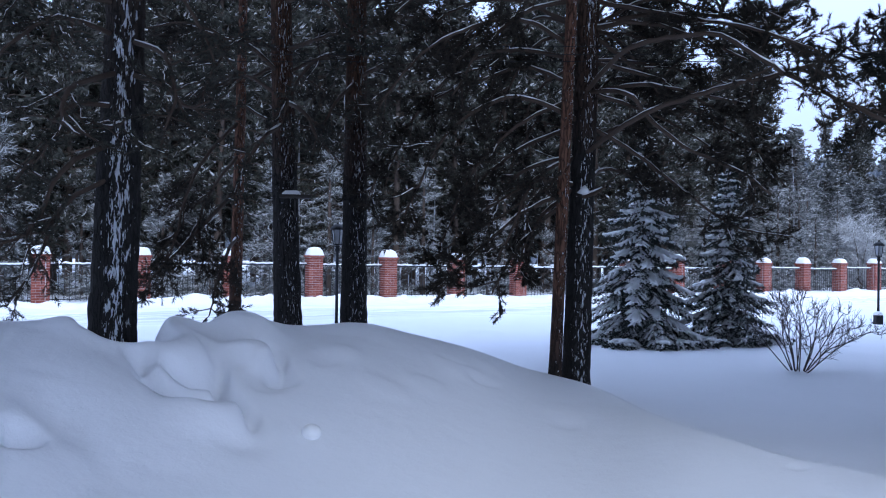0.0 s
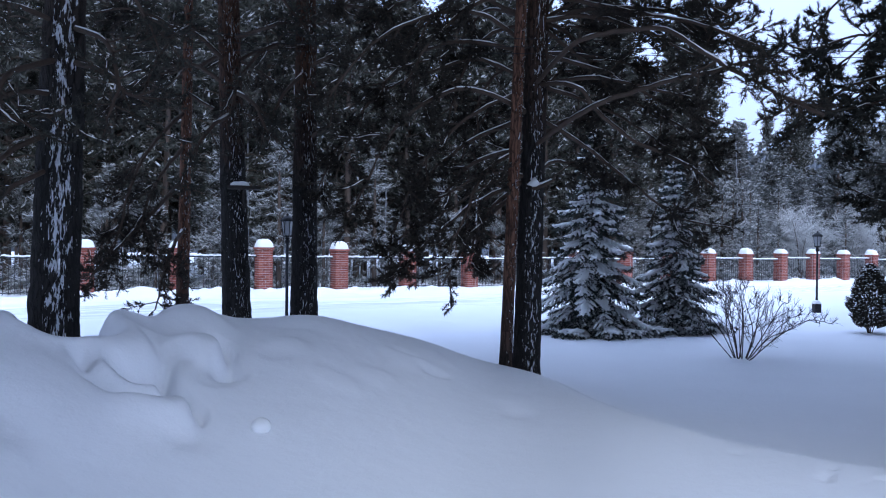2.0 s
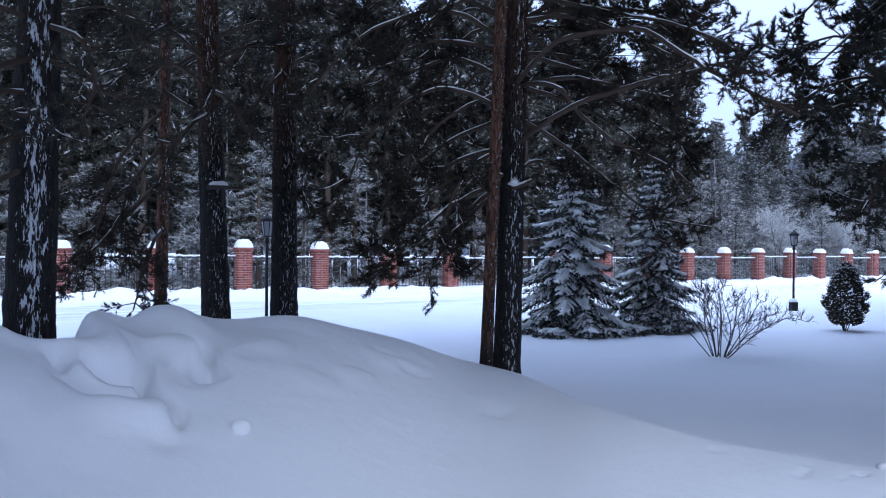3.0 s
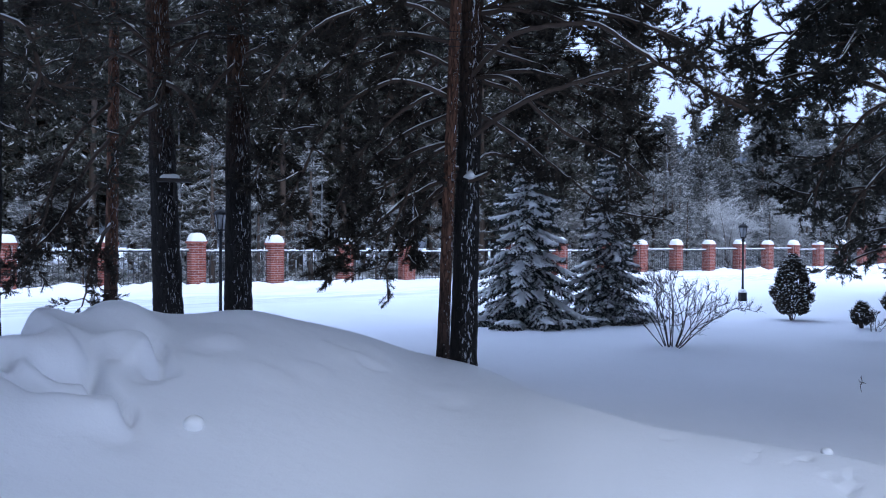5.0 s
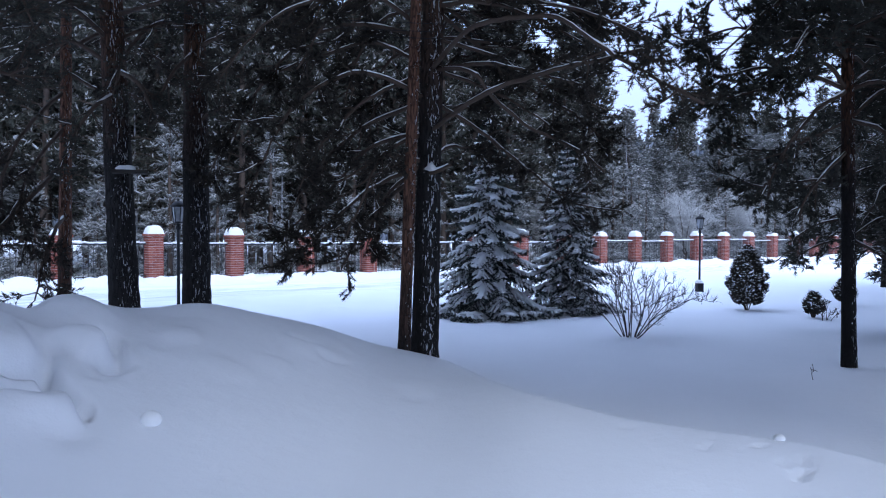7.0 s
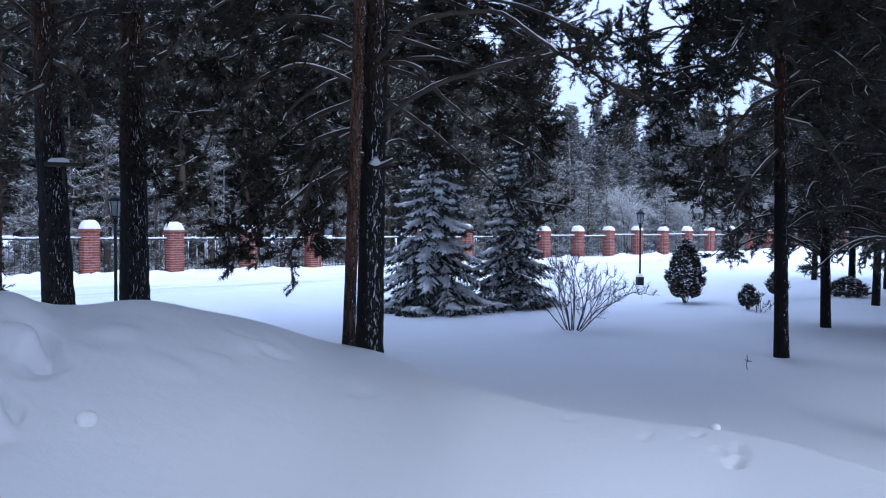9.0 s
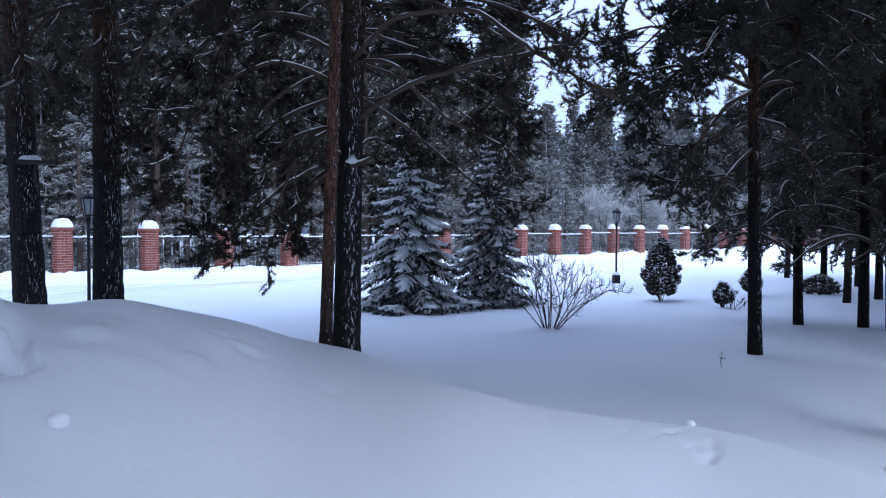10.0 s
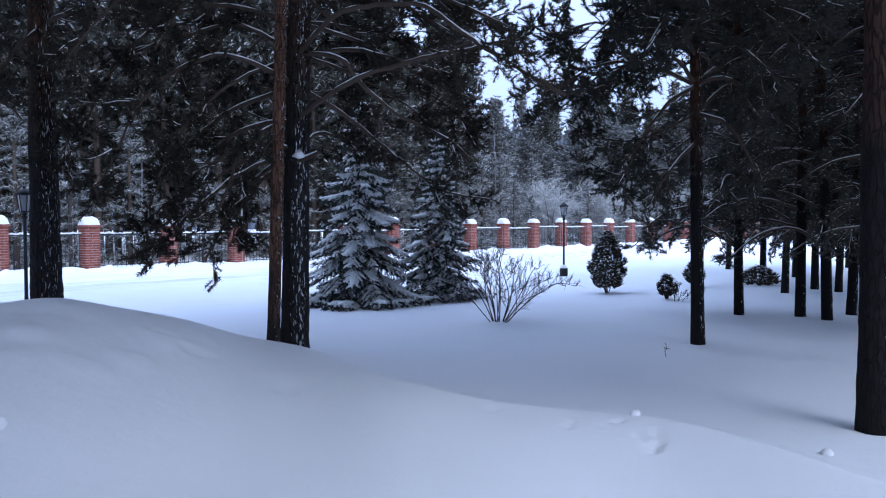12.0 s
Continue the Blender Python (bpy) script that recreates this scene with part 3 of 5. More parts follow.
def grow_limb(line, r0, wood, needles, snow, dens=1.35, tuft=15, length=0.050, width=0.0068, leafy=0.3, snowy=0.5, drop=0.25, bough=0.64, speck=0.0125, taper=0.8):
    """A limb with its side branches, twigs, needles and the snow that lies on them."""
    size = np.linalg.norm(np.diff(line, axis=0), axis=1).sum()
    n = max(8, int(size / 0.12))
    p = spline(line, n)
    s = np.linspace(0, 1, n)
    p[1:-1] += RNG.standard_normal((n - 2, 3)) * 0.005
    r = r0 * (1 - taper * s) + 0.004
    wood.add(*tube(p, r, 7))
    t = unit(np.gradient(p, axis=0))
    flat = np.abs(t[:, 2]) < 0.75
    if snowy:
        q = p + np.stack([0 * r, 0 * r, r * 0.75], -1)
        brk = field(s * size * 4, s * 0, 1.0, int(RNG.integers(1000))) > -0.75 + (1 - snowy)
        i = 0
        while i < n - 2:
            j = i
            while j < n and flat[j] and brk[j]:
                j += 1
            if j - i > 2:
                swell = np.sin(np.linspace(0.15, np.pi - 0.15, j - i)) ** 0.5
                snow.add(*tube(q[i:j], (r[i:j] * 0.52 + 0.003) * swell, 6, 0.08))
            i = j + 1
    # boughs gather in tiers, with gaps between them
    k = max(4, int(size * 7.0 * dens))
    tiers = leafy + (1 - leafy) * (np.arange(max(2, int(size * 1.9 * (1 - leafy) + 1))) + RNG.uniform(0.2, 0.8)) / max(2, int(size * 1.9 * (1 - leafy) + 1))
    at_s = np.clip(RNG.choice(tiers, k) + RNG.standard_normal(k) * 0.07 / max(size, 0.5), 0.05, 1)
    idx = np.clip((at_s * (n - 1)).astype(int), 0, n - 1)
    tips, tdirs, ws, we = [], [], [], []
    for i, u in zip(idx, at_s):
        side = unit(np.cross(t[i], [0, 0, 1.0]) * RNG.choice([-1, 1]) + RNG.standard_normal(3) * 0.45)
        d = unit(t[i] * 0.55 + side + np.array([0, 0, -drop]))
        ln = bough * RNG.uniform(0.5, 1.2) * (1.0 - 0.4 * u)
        m = 6
        w = np.linspace(0, 1, m)[:, None]
        b = p[i] + d * ln * w + np.array([0, 0, -drop * 0.5 * ln]) * w ** 2 + np.array([0, 0, 0.12 * ln]) * w ** 4 + RNG.standard_normal((m, 3)) * 0.014 * w
        wood.add(*tube(b, np.linspace(min(0.011, r[i] * 0.7), 0.003, m), 4, cap=False))
        if snowy and RNG.uniform() < 0.32 * snowy:
            snow.add(*tube(b[1:] + [0, 0, 0.008], np.linspace(0.007, 0.003, m - 1), 4, 0.25))
        bt = unit(np.gradient(b, axis=0))
        for jj in range(2, m):
            for _ in range(3):
                td = unit(bt[jj] * 0.9 + RNG.standard_normal(3) * 0.55 + np.array([0, 0, 0.30]))
                tl = RNG.uniform(0.06, 0.15)
                ws.append(b[jj]), we.append(b[jj] + td * tl)
                for q in (0.45, 0.75, 1.0):
                    tips.append(b[jj] + td * tl * q), tdirs.append(td)
        for q in (0.8, 1.0):
            tips.append(b[0] + (b[-1] - b[0]) * q), tdirs.append(bt[-1])
    wood.add(*tubes(ws, we, 0.004, 0.002, 3))
    tips, tdirs = np.array(tips), np.array(tdirs)
    needles.add(*tufts(tips, tdirs, tuft, length, width, 0.85, 0.12))
    if snowy:
        pick = RNG.uniform(0, 1, len(tips)) < snowy * 0.09
        snow.add(*pads(tips[pick] + np.array([0, 0, 0.010]), speck, 0.6))


def pine(label, foot, head, r0, r1, bark, limbs, needle=None, relief=0.05, limb_r=0.035, group="", auto=None, above=None, bare=(), stubs=(), **how):
    """A pine: foot and head of its trunk, and its limbs as lines that start on it."""
    tree = new("pine_tree")
    tree.location = foot
    o = np.asarray(foot, float)
    path = np.array([foot, np.add(foot, np.subtract(head, foot) * 0.5) + RNG.standard_normal(3) * (0.03, 0.03, 0), head]) - o
    path[0, 2] -= 0.25
    part("trunk", Geo().add(*trunk_geo(path, r0, r1, relief=relief)), [bark], tree)
    crown, snow = Geo(), Geo()
    lines = [np.array([at(*q) for q in l]) - o for l in limbs]
    if auto:
        low, high, count, reach = auto
        top = path[-1]
        for i in range(count):
            u = low + (high - low) * (i + RNG.uniform(0, 1)) / count
            a = RNG.uniform(0, 2 * np.pi)
            ln = reach * (1 - 0.55 * (u - low) / max(high - low, 0.01)) * RNG.uniform(0.7, 1.15)
            b = path[0] + (top - path[0]) * u
            d = np.array([math.cos(a), math.sin(a), 0])
            lines.append(np.array([b, b + d * ln * 0.35 + [0, 0, 0.10 * ln], b + d * ln * 0.7 + [0, 0, 0.05 * ln], b + d * ln + [0, 0, -0.16 * ln]]))
    fine = len(lines)
    lines += [np.array([at(a, e, d - (1.0 if i else 0)) for i, (a, e, d) in enumerate(l)]) - o for l in bare]
    half = len(lines)
    for l in stubs:
        w, l = Geo(), np.array([at(*q) for q in l]) - o
        w.add(*tube(spline(l, 8), np.linspace(0.03, 0.016, 8), 8, 0.05))
        part("broken_limb", w, [LIMB], tree, "short broken limb")
        snow.add(*tube(spline(l, 8)[1:-1] + [0, 0, 0.022], np.linspace(0.026, 0.012, 6), 6, 0.08))
        snow.add(*pads(l[:1] + [0.02, -0.03, 0.05], 0.07, 0.9))
    # coarse upper crown, mostly out of view, kept dense to shade the snow
    if above:
        low, count, reach = above
        for i in range(count):
            u = low + (1 - low) * (i + RNG.uniform(0, 1)) / count
            a = i * 2.4 + RNG.uniform(-0.5, 0.5)
            ln = reach * (1 - 0.6 * (u - low) / (1 - low)) * RNG.uniform(0.75, 1.15)
            b = path[0] + (path[-1] - path[0]) * u
            d = np.array([math.cos(a), math.sin(a), 0])
            lines.append(np.array([b, b + d * ln * 0.4 + [0, 0, 0.22 * ln], b + d * ln * 0.75 + [0, 0, 0.25 * ln], b + d * ln + [0, 0, 0.12 * ln]]))
    for nth, l in enumerate(lines):
        wood = Geo()
        # the first point goes into the trunk
        u = np.clip((l[0, 2] - path[0, 2]) / (path[-1, 2] - path[0, 2]), 0, 1)
        l[0] = spline(path, 40)[int(u * 39)]
        if nth < fine:
            grow_limb(l, limb_r * RNG.uniform(0.8, 1.15), wood, crown, snow, **how)
        elif nth < half:
            grow_limb(l, 0.023, wood, crown, snow, dens=0.35, leafy=0.72, snowy=0.9, bough=0.5, tuft=14, taper=0.55)
        else:
            grow_limb(l, 0.04, wood, crown, snow, dens=1.2, tuft=9, length=0.18, width=0.055, leafy=0.2, snowy=0.0, drop=0.1, bough=0.9)
        part("limb", wood, [LIMB], tree)
    part("crown", crown, [needle or NEEDLE], tree, smooth=False)
    if snow.n:
        tagged(part("clinging_snow", snow, [SNOW_LUMP], tree, "white snow lying along the branches"), kind="stuff")
    return tagged(tree, label, "pine tree", group)


def foot(az, r):
    p = at(az, 0, r)
    return (p[0], p[1], gz(p[0], p[1]))


def head(az, el, r, rise=2.0):
    """A point on the trunk that is carried on upward from the bearing and rise given."""
    p = at(az, el, r)
    return (p[0], p[1], p[2] + rise)


PAIR_BARE = [
    [(10.3, 0.235, 9.0), (12.6, 0.253, 8.7), (15.7, 0.269, 8.4), (19.1, 0.269, 8.1), (21.6, 0.240, 7.9), (24.8, 0.202, 7.7), (29.3, 0.155, 7.4)],
    [(10.4, 0.148, 9.0), (13.5, 0.170, 8.8), (16.5, 0.191, 8.6), (19.9, 0.207, 8.4), (22.0, 0.214, 8.3), (25.5, 0.226, 8.2)],
    [(10.5, 0.215, 9.2), (13.0, 0.203, 9.4), (14.6, 0.171, 9.5), (17.3, 0.132, 9.6), (20.3, 0.108, 9.6), (22.6, 0.076, 9.7)],
]

PAIR_LIMBS = [
    [(10.4, 0.088, 9.2), (11.5, 0.109, 9.8), (13.1, 0.102, 10.2), (14.7, 0.081, 10.4)],
    [(10.4, 0.130, 9.2), (11.9, 0.158, 9.8), (13.5, 0.158, 10.2), (15.4, 0.129, 10.4)],
    [(10.4, 0.187, 9.2), (11.5, 0.215, 9.8), (13.0, 0.221, 10.2), (15.0, 0.199, 10.5)],
    [(10.3, 0.244, 9.2), (11.6, 0.271, 9.8), (13.0, 0.277, 10.2), (14.6, 0.255, 10.5)],
    [(10.3, 0.301, 9.2), (11.8, 0.321, 9.8), (13.4, 0.312, 10.2), (14.9, 0.282, 10.5)],
    [(8.8, 0.280, 9.2), (7.0, 0.302, 9.9), (5.4, 0.281, 10.3), (3.8, 0.238, 10.5)],
    [(8.9, 0.180, 9.2), (7.5, 0.188, 9.9), (6.3, 0.159, 10.3), (4.7, 0.109, 10.5)],
    [(10.3, 0.279, 9.0), (13.4, 0.291, 8.9), (17.2, 0.273, 8.8), (21.3, 0.234, 8.7)],
    [(10.3, 0.308, 9.1), (14.5, 0.318, 9.5), (18.7, 0.298, 9.8), (23.0, 0.271, 10.0)],
    [(10.3, 0.258, 9.1), (13.8, 0.241, 9.6), (17.6, 0.224, 9.9), (21.7, 0.193, 10.2)],
    [(10.4, 0.201, 9.1), (13.5, 0.186, 9.5), (16.9, 0.156, 9.8), (20.3, 0.113, 10.0)],
    [(10.3, 0.343, 9.1), (14.9, 0.345, 8.8), (19.8, 0.317, 8.6), (23.7, 0.276, 8.5)],
    [(8.8, 0.294, 9.1), (6.6, 0.267, 9.4), (4.6, 0.210, 9.7), (3.8, 0.152, 9.9)],
    [(10.3, 0.230, 9.1), (14.2, 0.213, 8.6), (18.4, 0.196, 8.4), (22.0, 0.179, 8.3)],
    [(10.2, 0.379, 9.1), (13.3, 0.361, 9.6), (16.4, 0.315, 10.0), (19.1, 0.257, 10.2)],
    [(10.3, 0.286, 9.1), (12.2, 0.271, 9.7), (14.2, 0.227, 10.1), (15.8, 0.177, 10.3)],
    [(8.9, 0.244, 9.1), (7.1, 0.216, 9.6), (5.9, 0.174, 9.9), (6.3, 0.124, 10.0)],
    [(10.3, 0.315, 9.1), (16.5, 0.294, 8.8), (21.3, 0.274, 8.5), (25.4, 0.240, 8.3)],
    [(8.8, 0.323, 9.1), (5.8, 0.310, 8.7), (2.5, 0.260, 8.4), (0.5, 0.202, 8.3)],
    [(10.3, 0.290, 9.0), (13.8, 0.299, 9.2), (19.1, 0.291, 9.5), (23.7, 0.253, 9.7), (27.1, 0.212, 9.8)],
    [(8.8, 0.269, 9.1), (7.0, 0.289, 8.9), (4.5, 0.299, 8.6), (1.7, 0.289, 8.3), (-2.0, 0.252, 8.1), (-4.8, 0.186, 8.0)],
    [(8.9, 0.225, 9.1), (6.2, 0.238, 9.4), (3.0, 0.225, 9.7), (-1.1, 0.194, 10.0), (-4.0, 0.129, 10.2), (-5.9, 0.056, 10.3)],
    [(8.7, 0.184, 9.1), (6.3, 0.197, 8.7), (3.4, 0.195, 8.4), (0.1, 0.152, 8.1), (-1.9, 0.086, 8.0), (-3.5, 0.021, 8.0)],
    [(8.9, 0.159, 9.2), (5.9, 0.138, 9.6), (3.1, 0.102, 9.9), (0.6, 0.044, 10.0), (-0.6, -0.014, 10.0)],
    [(8.7, 0.120, 9.1), (6.7, 0.095, 8.8), (5.3, 0.045, 8.5), (4.0, -0.006, 8.3)],
    [(8.8, 0.088, 9.1), (7.2, 0.052, 9.5), (6.0, 0.016, 9.7), (5.4, -0.027, 9.8)],
    [(8.8, 0.252, 9.1), (4.6, 0.260, 9.4), (0.5, 0.231, 9.8), (-2.8, 0.158, 10.0), (-4.3, 0.085, 10.1)],
    [(10.3, 0.180, 9.1), (13.5, 0.130, 9.5), (16.6, 0.087, 9.8), (20.3, 0.039, 10.0), (23.9, 0.026, 10.1)],
    [(10.3, 0.308, 9.1), (13.0, 0.242, 9.4), (16.9, 0.184, 9.8), (21.0, 0.140, 10.0), (23.5, 0.085, 10.2)],
    [(10.2, 0.251, 9.0), (15.0, 0.220, 9.2), (19.5, 0.175, 9.4), (22.7, 0.152, 9.6)],
    [(8.6, 0.309, 9.1), (4.5, 0.325, 9.5), (0.4, 0.310, 9.8), (-2.8, 0.259, 10.0)],
    [(8.6, 0.366, 9.1), (3.7, 0.368, 8.7), (-1.3, 0.339, 8.3), (-5.3, 0.279, 8.2)],
    [(8.5, 0.409, 9.1), (4.4, 0.425, 9.5), (-0.5, 0.397, 9.9), (-6.2, 0.343, 10.2)],
    [(9.7, 0.408, 9.1), (15.6, 0.421, 9.4), (20.8, 0.376, 9.7), (25.1, 0.300, 9.9)],
    [(8.9, 0.155, 9.2), (5.6, 0.105, 9.6), (2.2, 0.040, 9.9), (-1.2, -0.015, 10.0)],
    [(8.9, 0.110, 9.2), (5.8, 0.055, 8.9), (2.8, 0.010, 8.7), (0.4, -0.030, 8.6)],
    [(8.9, 0.090, 9.2), (6.4, 0.030, 9.6), (4.4, -0.020, 9.8), (3.6, -0.050, 9.9)],
    [(8.9, 0.202, 9.2), (5.5, 0.167, 9.0), (2.2, 0.109, 8.8), (0.6, 0.051, 8.8)],
    [(8.9, 0.145, 9.2), (7.5, 0.109, 9.0), (5.9, 0.088, 9.0), (3.1, 0.059, 9.0)],
]

STUB = [
    [(10.0, 0.074, 9.0), (10.8, 0.079, 8.9), (11.6, 0.086, 8.8)],
]

LEFT_LIMBS = [
    [(-24.0, 0.251, 7.9), (-26.1, 0.266, 7.6), (-28.3, 0.241, 7.3), (-30.8, 0.191, 7.0)],
    [(-24.0, 0.192, 7.9), (-25.6, 0.163, 7.6), (-27.3, 0.109, 7.4), (-29.1, 0.069, 7.2), (-31.3, 0.036, 7.1)],
    [(-21.5, 0.223, 7.9), (-19.7, 0.199, 7.6), (-18.2, 0.174, 7.5), (-16.7, 0.183, 7.4)],
    [(-21.6, 0.256, 7.9), (-19.7, 0.233, 7.5), (-19.0, 0.180, 7.2), (-19.7, 0.145, 7.0)],
    [(-23.8, 0.225, 7.9), (-25.3, 0.190, 7.4), (-26.0, 0.150, 7.1), (-24.9, 0.132, 6.9)],
    [(-21.7, 0.176, 7.9), (-22.4, 0.151, 7.5), (-23.2, 0.144, 7.3), (-24.3, 0.149, 7.1)],
    [(-23.9, 0.159, 7.9), (-25.9, 0.091, 7.6), (-27.5, 0.026, 7.5), (-29.7, -0.000, 7.4)],
    [(-23.9, 0.120, 7.9), (-25.8, 0.050, 7.6), (-27.2, -0.010, 7.5), (-28.4, -0.050, 7.4)],
    [(-21.6, 0.310, 7.9), (-19.4, 0.315, 7.6), (-17.6, 0.278, 7.4), (-16.4, 0.231, 7.3)],
    [(-24.1, 0.291, 7.9), (-26.8, 0.296, 7.6), (-29.6, 0.275, 7.3), (-32.0, 0.231, 7.1)],
]

THIN_LIMBS = [
    [(-14.6, 0.181, 12.4), (-12.9, 0.166, 12.2), (-11.3, 0.164, 12.0), (-9.3, 0.154, 11.9)],
    [(-14.5, 0.255, 12.4), (-16.8, 0.265, 12.0), (-18.3, 0.273, 11.8), (-19.8, 0.260, 11.6)],
    [(-14.7, 0.220, 12.4), (-16.7, 0.203, 12.1), (-18.6, 0.180, 12.0), (-20.0, 0.144, 11.9)],
    [(-14.6, 0.171, 12.4), (-16.7, 0.120, 12.1), (-18.1, 0.071, 11.9), (-18.8, 0.016, 11.8), (-19.5, -0.024, 11.8)],
    [(-14.8, 0.129, 12.4), (-16.3, 0.079, 12.1), (-17.3, 0.031, 12.0), (-16.5, -0.024, 11.9)],
    [(-14.6, 0.206, 12.4), (-12.5, 0.229, 12.7), (-10.1, 0.218, 12.9), (-7.7, 0.191, 13.0)],
    [(-14.7, 0.087, 12.4), (-17.0, 0.031, 12.0), (-19.2, -0.011, 11.8), (-20.9, -0.045, 11.7)],
    [(-14.8, 0.032, 12.4), (-15.4, -0.003, 12.0), (-16.1, -0.045, 11.7), (-16.5, -0.079, 11.5)],
]

PINE2_LIMBS = [
    [(-12.1, 0.237, 10.4), (-14.1, 0.255, 10.1), (-15.6, 0.260, 9.9), (-17.9, 0.277, 9.8), (-20.9, 0.265, 9.7)],
    [(-11.9, 0.202, 10.4), (-14.1, 0.217, 10.7), (-16.0, 0.204, 10.9), (-18.2, 0.187, 11.0)],
    [(-11.7, 0.244, 10.4), (-9.4, 0.268, 10.1), (-7.8, 0.277, 9.9), (-4.5, 0.279, 9.8)],
    [(-11.7, 0.223, 10.4), (-9.3, 0.243, 10.7), (-7.3, 0.245, 10.9), (-4.1, 0.265, 11.0)],
    [(-12.0, 0.272, 10.4), (-14.5, 0.262, 9.9), (-16.4, 0.224, 9.5), (-17.5, 0.175, 9.3)],
    [(-11.7, 0.174, 10.4), (-12.8, 0.145, 9.9), (-14.4, 0.102, 9.7), (-15.1, 0.059, 9.6)],
    [(-11.7, 0.195, 10.4), (-10.1, 0.175, 9.9), (-9.3, 0.147, 9.7), (-8.4, 0.127, 9.6)],
    [(-12.0, 0.308, 10.4), (-9.4, 0.325, 10.0), (-7.8, 0.298, 9.7), (-6.1, 0.264, 9.6)],
]

PINE3_LIMBS = [
    [(-6.0, 0.149, 10.7), (-4.8, 0.151, 10.4), (-3.4, 0.156, 10.2)],
    [(-6.1, 0.228, 10.7), (-4.9, 0.237, 10.4), (-4.1, 0.247, 10.3)],
    [(-6.3, 0.278, 10.7), (-3.7, 0.301, 10.2), (-0.8, 0.295, 9.9), (0.5, 0.260, 9.8)],
    [(-6.5, 0.264, 10.7), (-8.9, 0.247, 10.3), (-10.9, 0.210, 10.1), (-11.7, 0.160, 10.0)],
    [(-6.5, 0.213, 10.7), (-8.1, 0.184, 10.2), (-8.9, 0.148, 10.0), (-7.6, 0.113, 9.9)],
    [(-6.4, 0.314, 10.7), (-8.2, 0.334, 11.0), (-10.2, 0.317, 11.2), (-11.8, 0.287, 11.3)],
    [(-6.2, 0.321, 10.7), (-4.1, 0.337, 11.0), (-2.1, 0.317, 11.2), (-1.2, 0.281, 11.3)],
]

PINE4_LIMBS = [
    [(38.2, 0.186, 10.6), (36.7, 0.194, 10.3), (35.2, 0.186, 10.1), (33.3, 0.170, 9.9), (30.6, 0.161, 9.8)],
    [(38.0, 0.236, 10.6), (36.3, 0.248, 10.4), (34.1, 0.227, 10.2), (31.3, 0.244, 10.0), (28.2, 0.232, 9.8), (25.8, 0.254, 9.6)],
    [(38.0, 0.213, 10.6), (36.4, 0.211, 10.9), (33.7, 0.193, 11.1), (31.4, 0.160, 11.3), (30.2, 0.133, 11.4)],
    [(38.2, 0.159, 10.6), (36.4, 0.143, 10.2), (34.9, 0.110, 9.9), (33.7, 0.069, 9.8), (33.4, 0.041, 9.7)],
    [(38.3, 0.128, 10.6), (36.0, 0.109, 10.9), (33.7, 0.097, 11.1), (31.0, 0.105, 11.3), (29.4, 0.119, 11.4)],
    [(38.3, 0.101, 10.6), (36.8, 0.068, 10.3), (35.7, 0.041, 10.1), (35.3, 0.013, 10.0)],
    [(38.1, 0.263, 10.6), (35.6, 0.280, 10.3), (33.3, 0.262, 10.0), (31.0, 0.223, 9.8), (29.0, 0.197, 9.7)],
    [(38.1, 0.223, 10.6), (40.0, 0.213, 10.3), (42.2, 0.184, 10.0), (44.0, 0.143, 9.8)],
    [(38.2, 0.175, 10.6), (40.1, 0.167, 10.9), (41.9, 0.132, 11.1), (43.0, 0.091, 11.2)],
    [(38.3, 0.135, 10.6), (40.1, 0.113, 10.3), (41.6, 0.072, 10.1), (42.1, 0.039, 10.0)],
    [(38.1, 0.296, 10.6), (35.2, 0.321, 10.9), (32.1, 0.312, 11.1), (29.4, 0.273, 11.3), (28.2, 0.239, 11.4)],
    [(38.1, 0.256, 10.6), (40.7, 0.258, 10.2), (43.2, 0.228, 9.9), (45.3, 0.186, 9.7)],
    [(38.4, 0.081, 10.6), (36.0, 0.061, 10.9), (33.0, 0.055, 11.2), (31.0, 0.070, 11.4)],
]

GROUP = "pines behind the snow bank"
pine("old pine with dark plated bark, snow blown into its furrows", foot(9.65, 9.1), head(11.6, 0.322, 9.1, 9.0), 0.160, 0.04, BARK_NET,
     PAIR_LIMBS, group=GROUP, limb_r=0.024, dens=0.9, snowy=0.8, tuft=18, length=0.056, width=0.0080, above=(0.46, 64, 5.2), bare=PAIR_BARE, stubs=STUB)
pine("reddish-barked pine leaning against its neighbour's trunk", foot(8.15, 8.85), head(10.5, 0.322, 8.85, 5.0), 0.070, 0.050, BARK_RED,
     [], group=GROUP, limb_r=0.03, above=(0.6, 9, 2.0))
pine("thick old pine, its bark plastered with snow", foot(-22.9, 8.1), head(-21.6, 0.295, 8.1, 8.0), 0.235, 0.06, BARK_SNOWY,
     LEFT_LIMBS, NEEDLE_GREEN, group=GROUP, limb_r=0.024, snowy=0.6, above=(0.46, 40, 4.4), dens=0.85, tuft=9)
pine("slender young pine with reddish bark and low drooping boughs", foot(-14.8, 12.5), head(-14.5, 0.311, 12.5, 4.0), 0.10, 0.04, BARK_RED,
     THIN_LIMBS, NEEDLE, group=GROUP, limb_r=0.03, snowy=0.35, above=(0.6, 10, 2.0), dens=1.6, tuft=15)
pine("tall dark pine carrying a bird table", foot(-10.9, 10.5), head(-13.2, 0.314, 10.5, 7.0), 0.19, 0.05, BARK,
     PINE2_LIMBS, NEEDLE_GREEN, group=GROUP, limb_r=0.028, snowy=0.6, above=(0.50, 30, 3.8), dens=0.85, tuft=9)
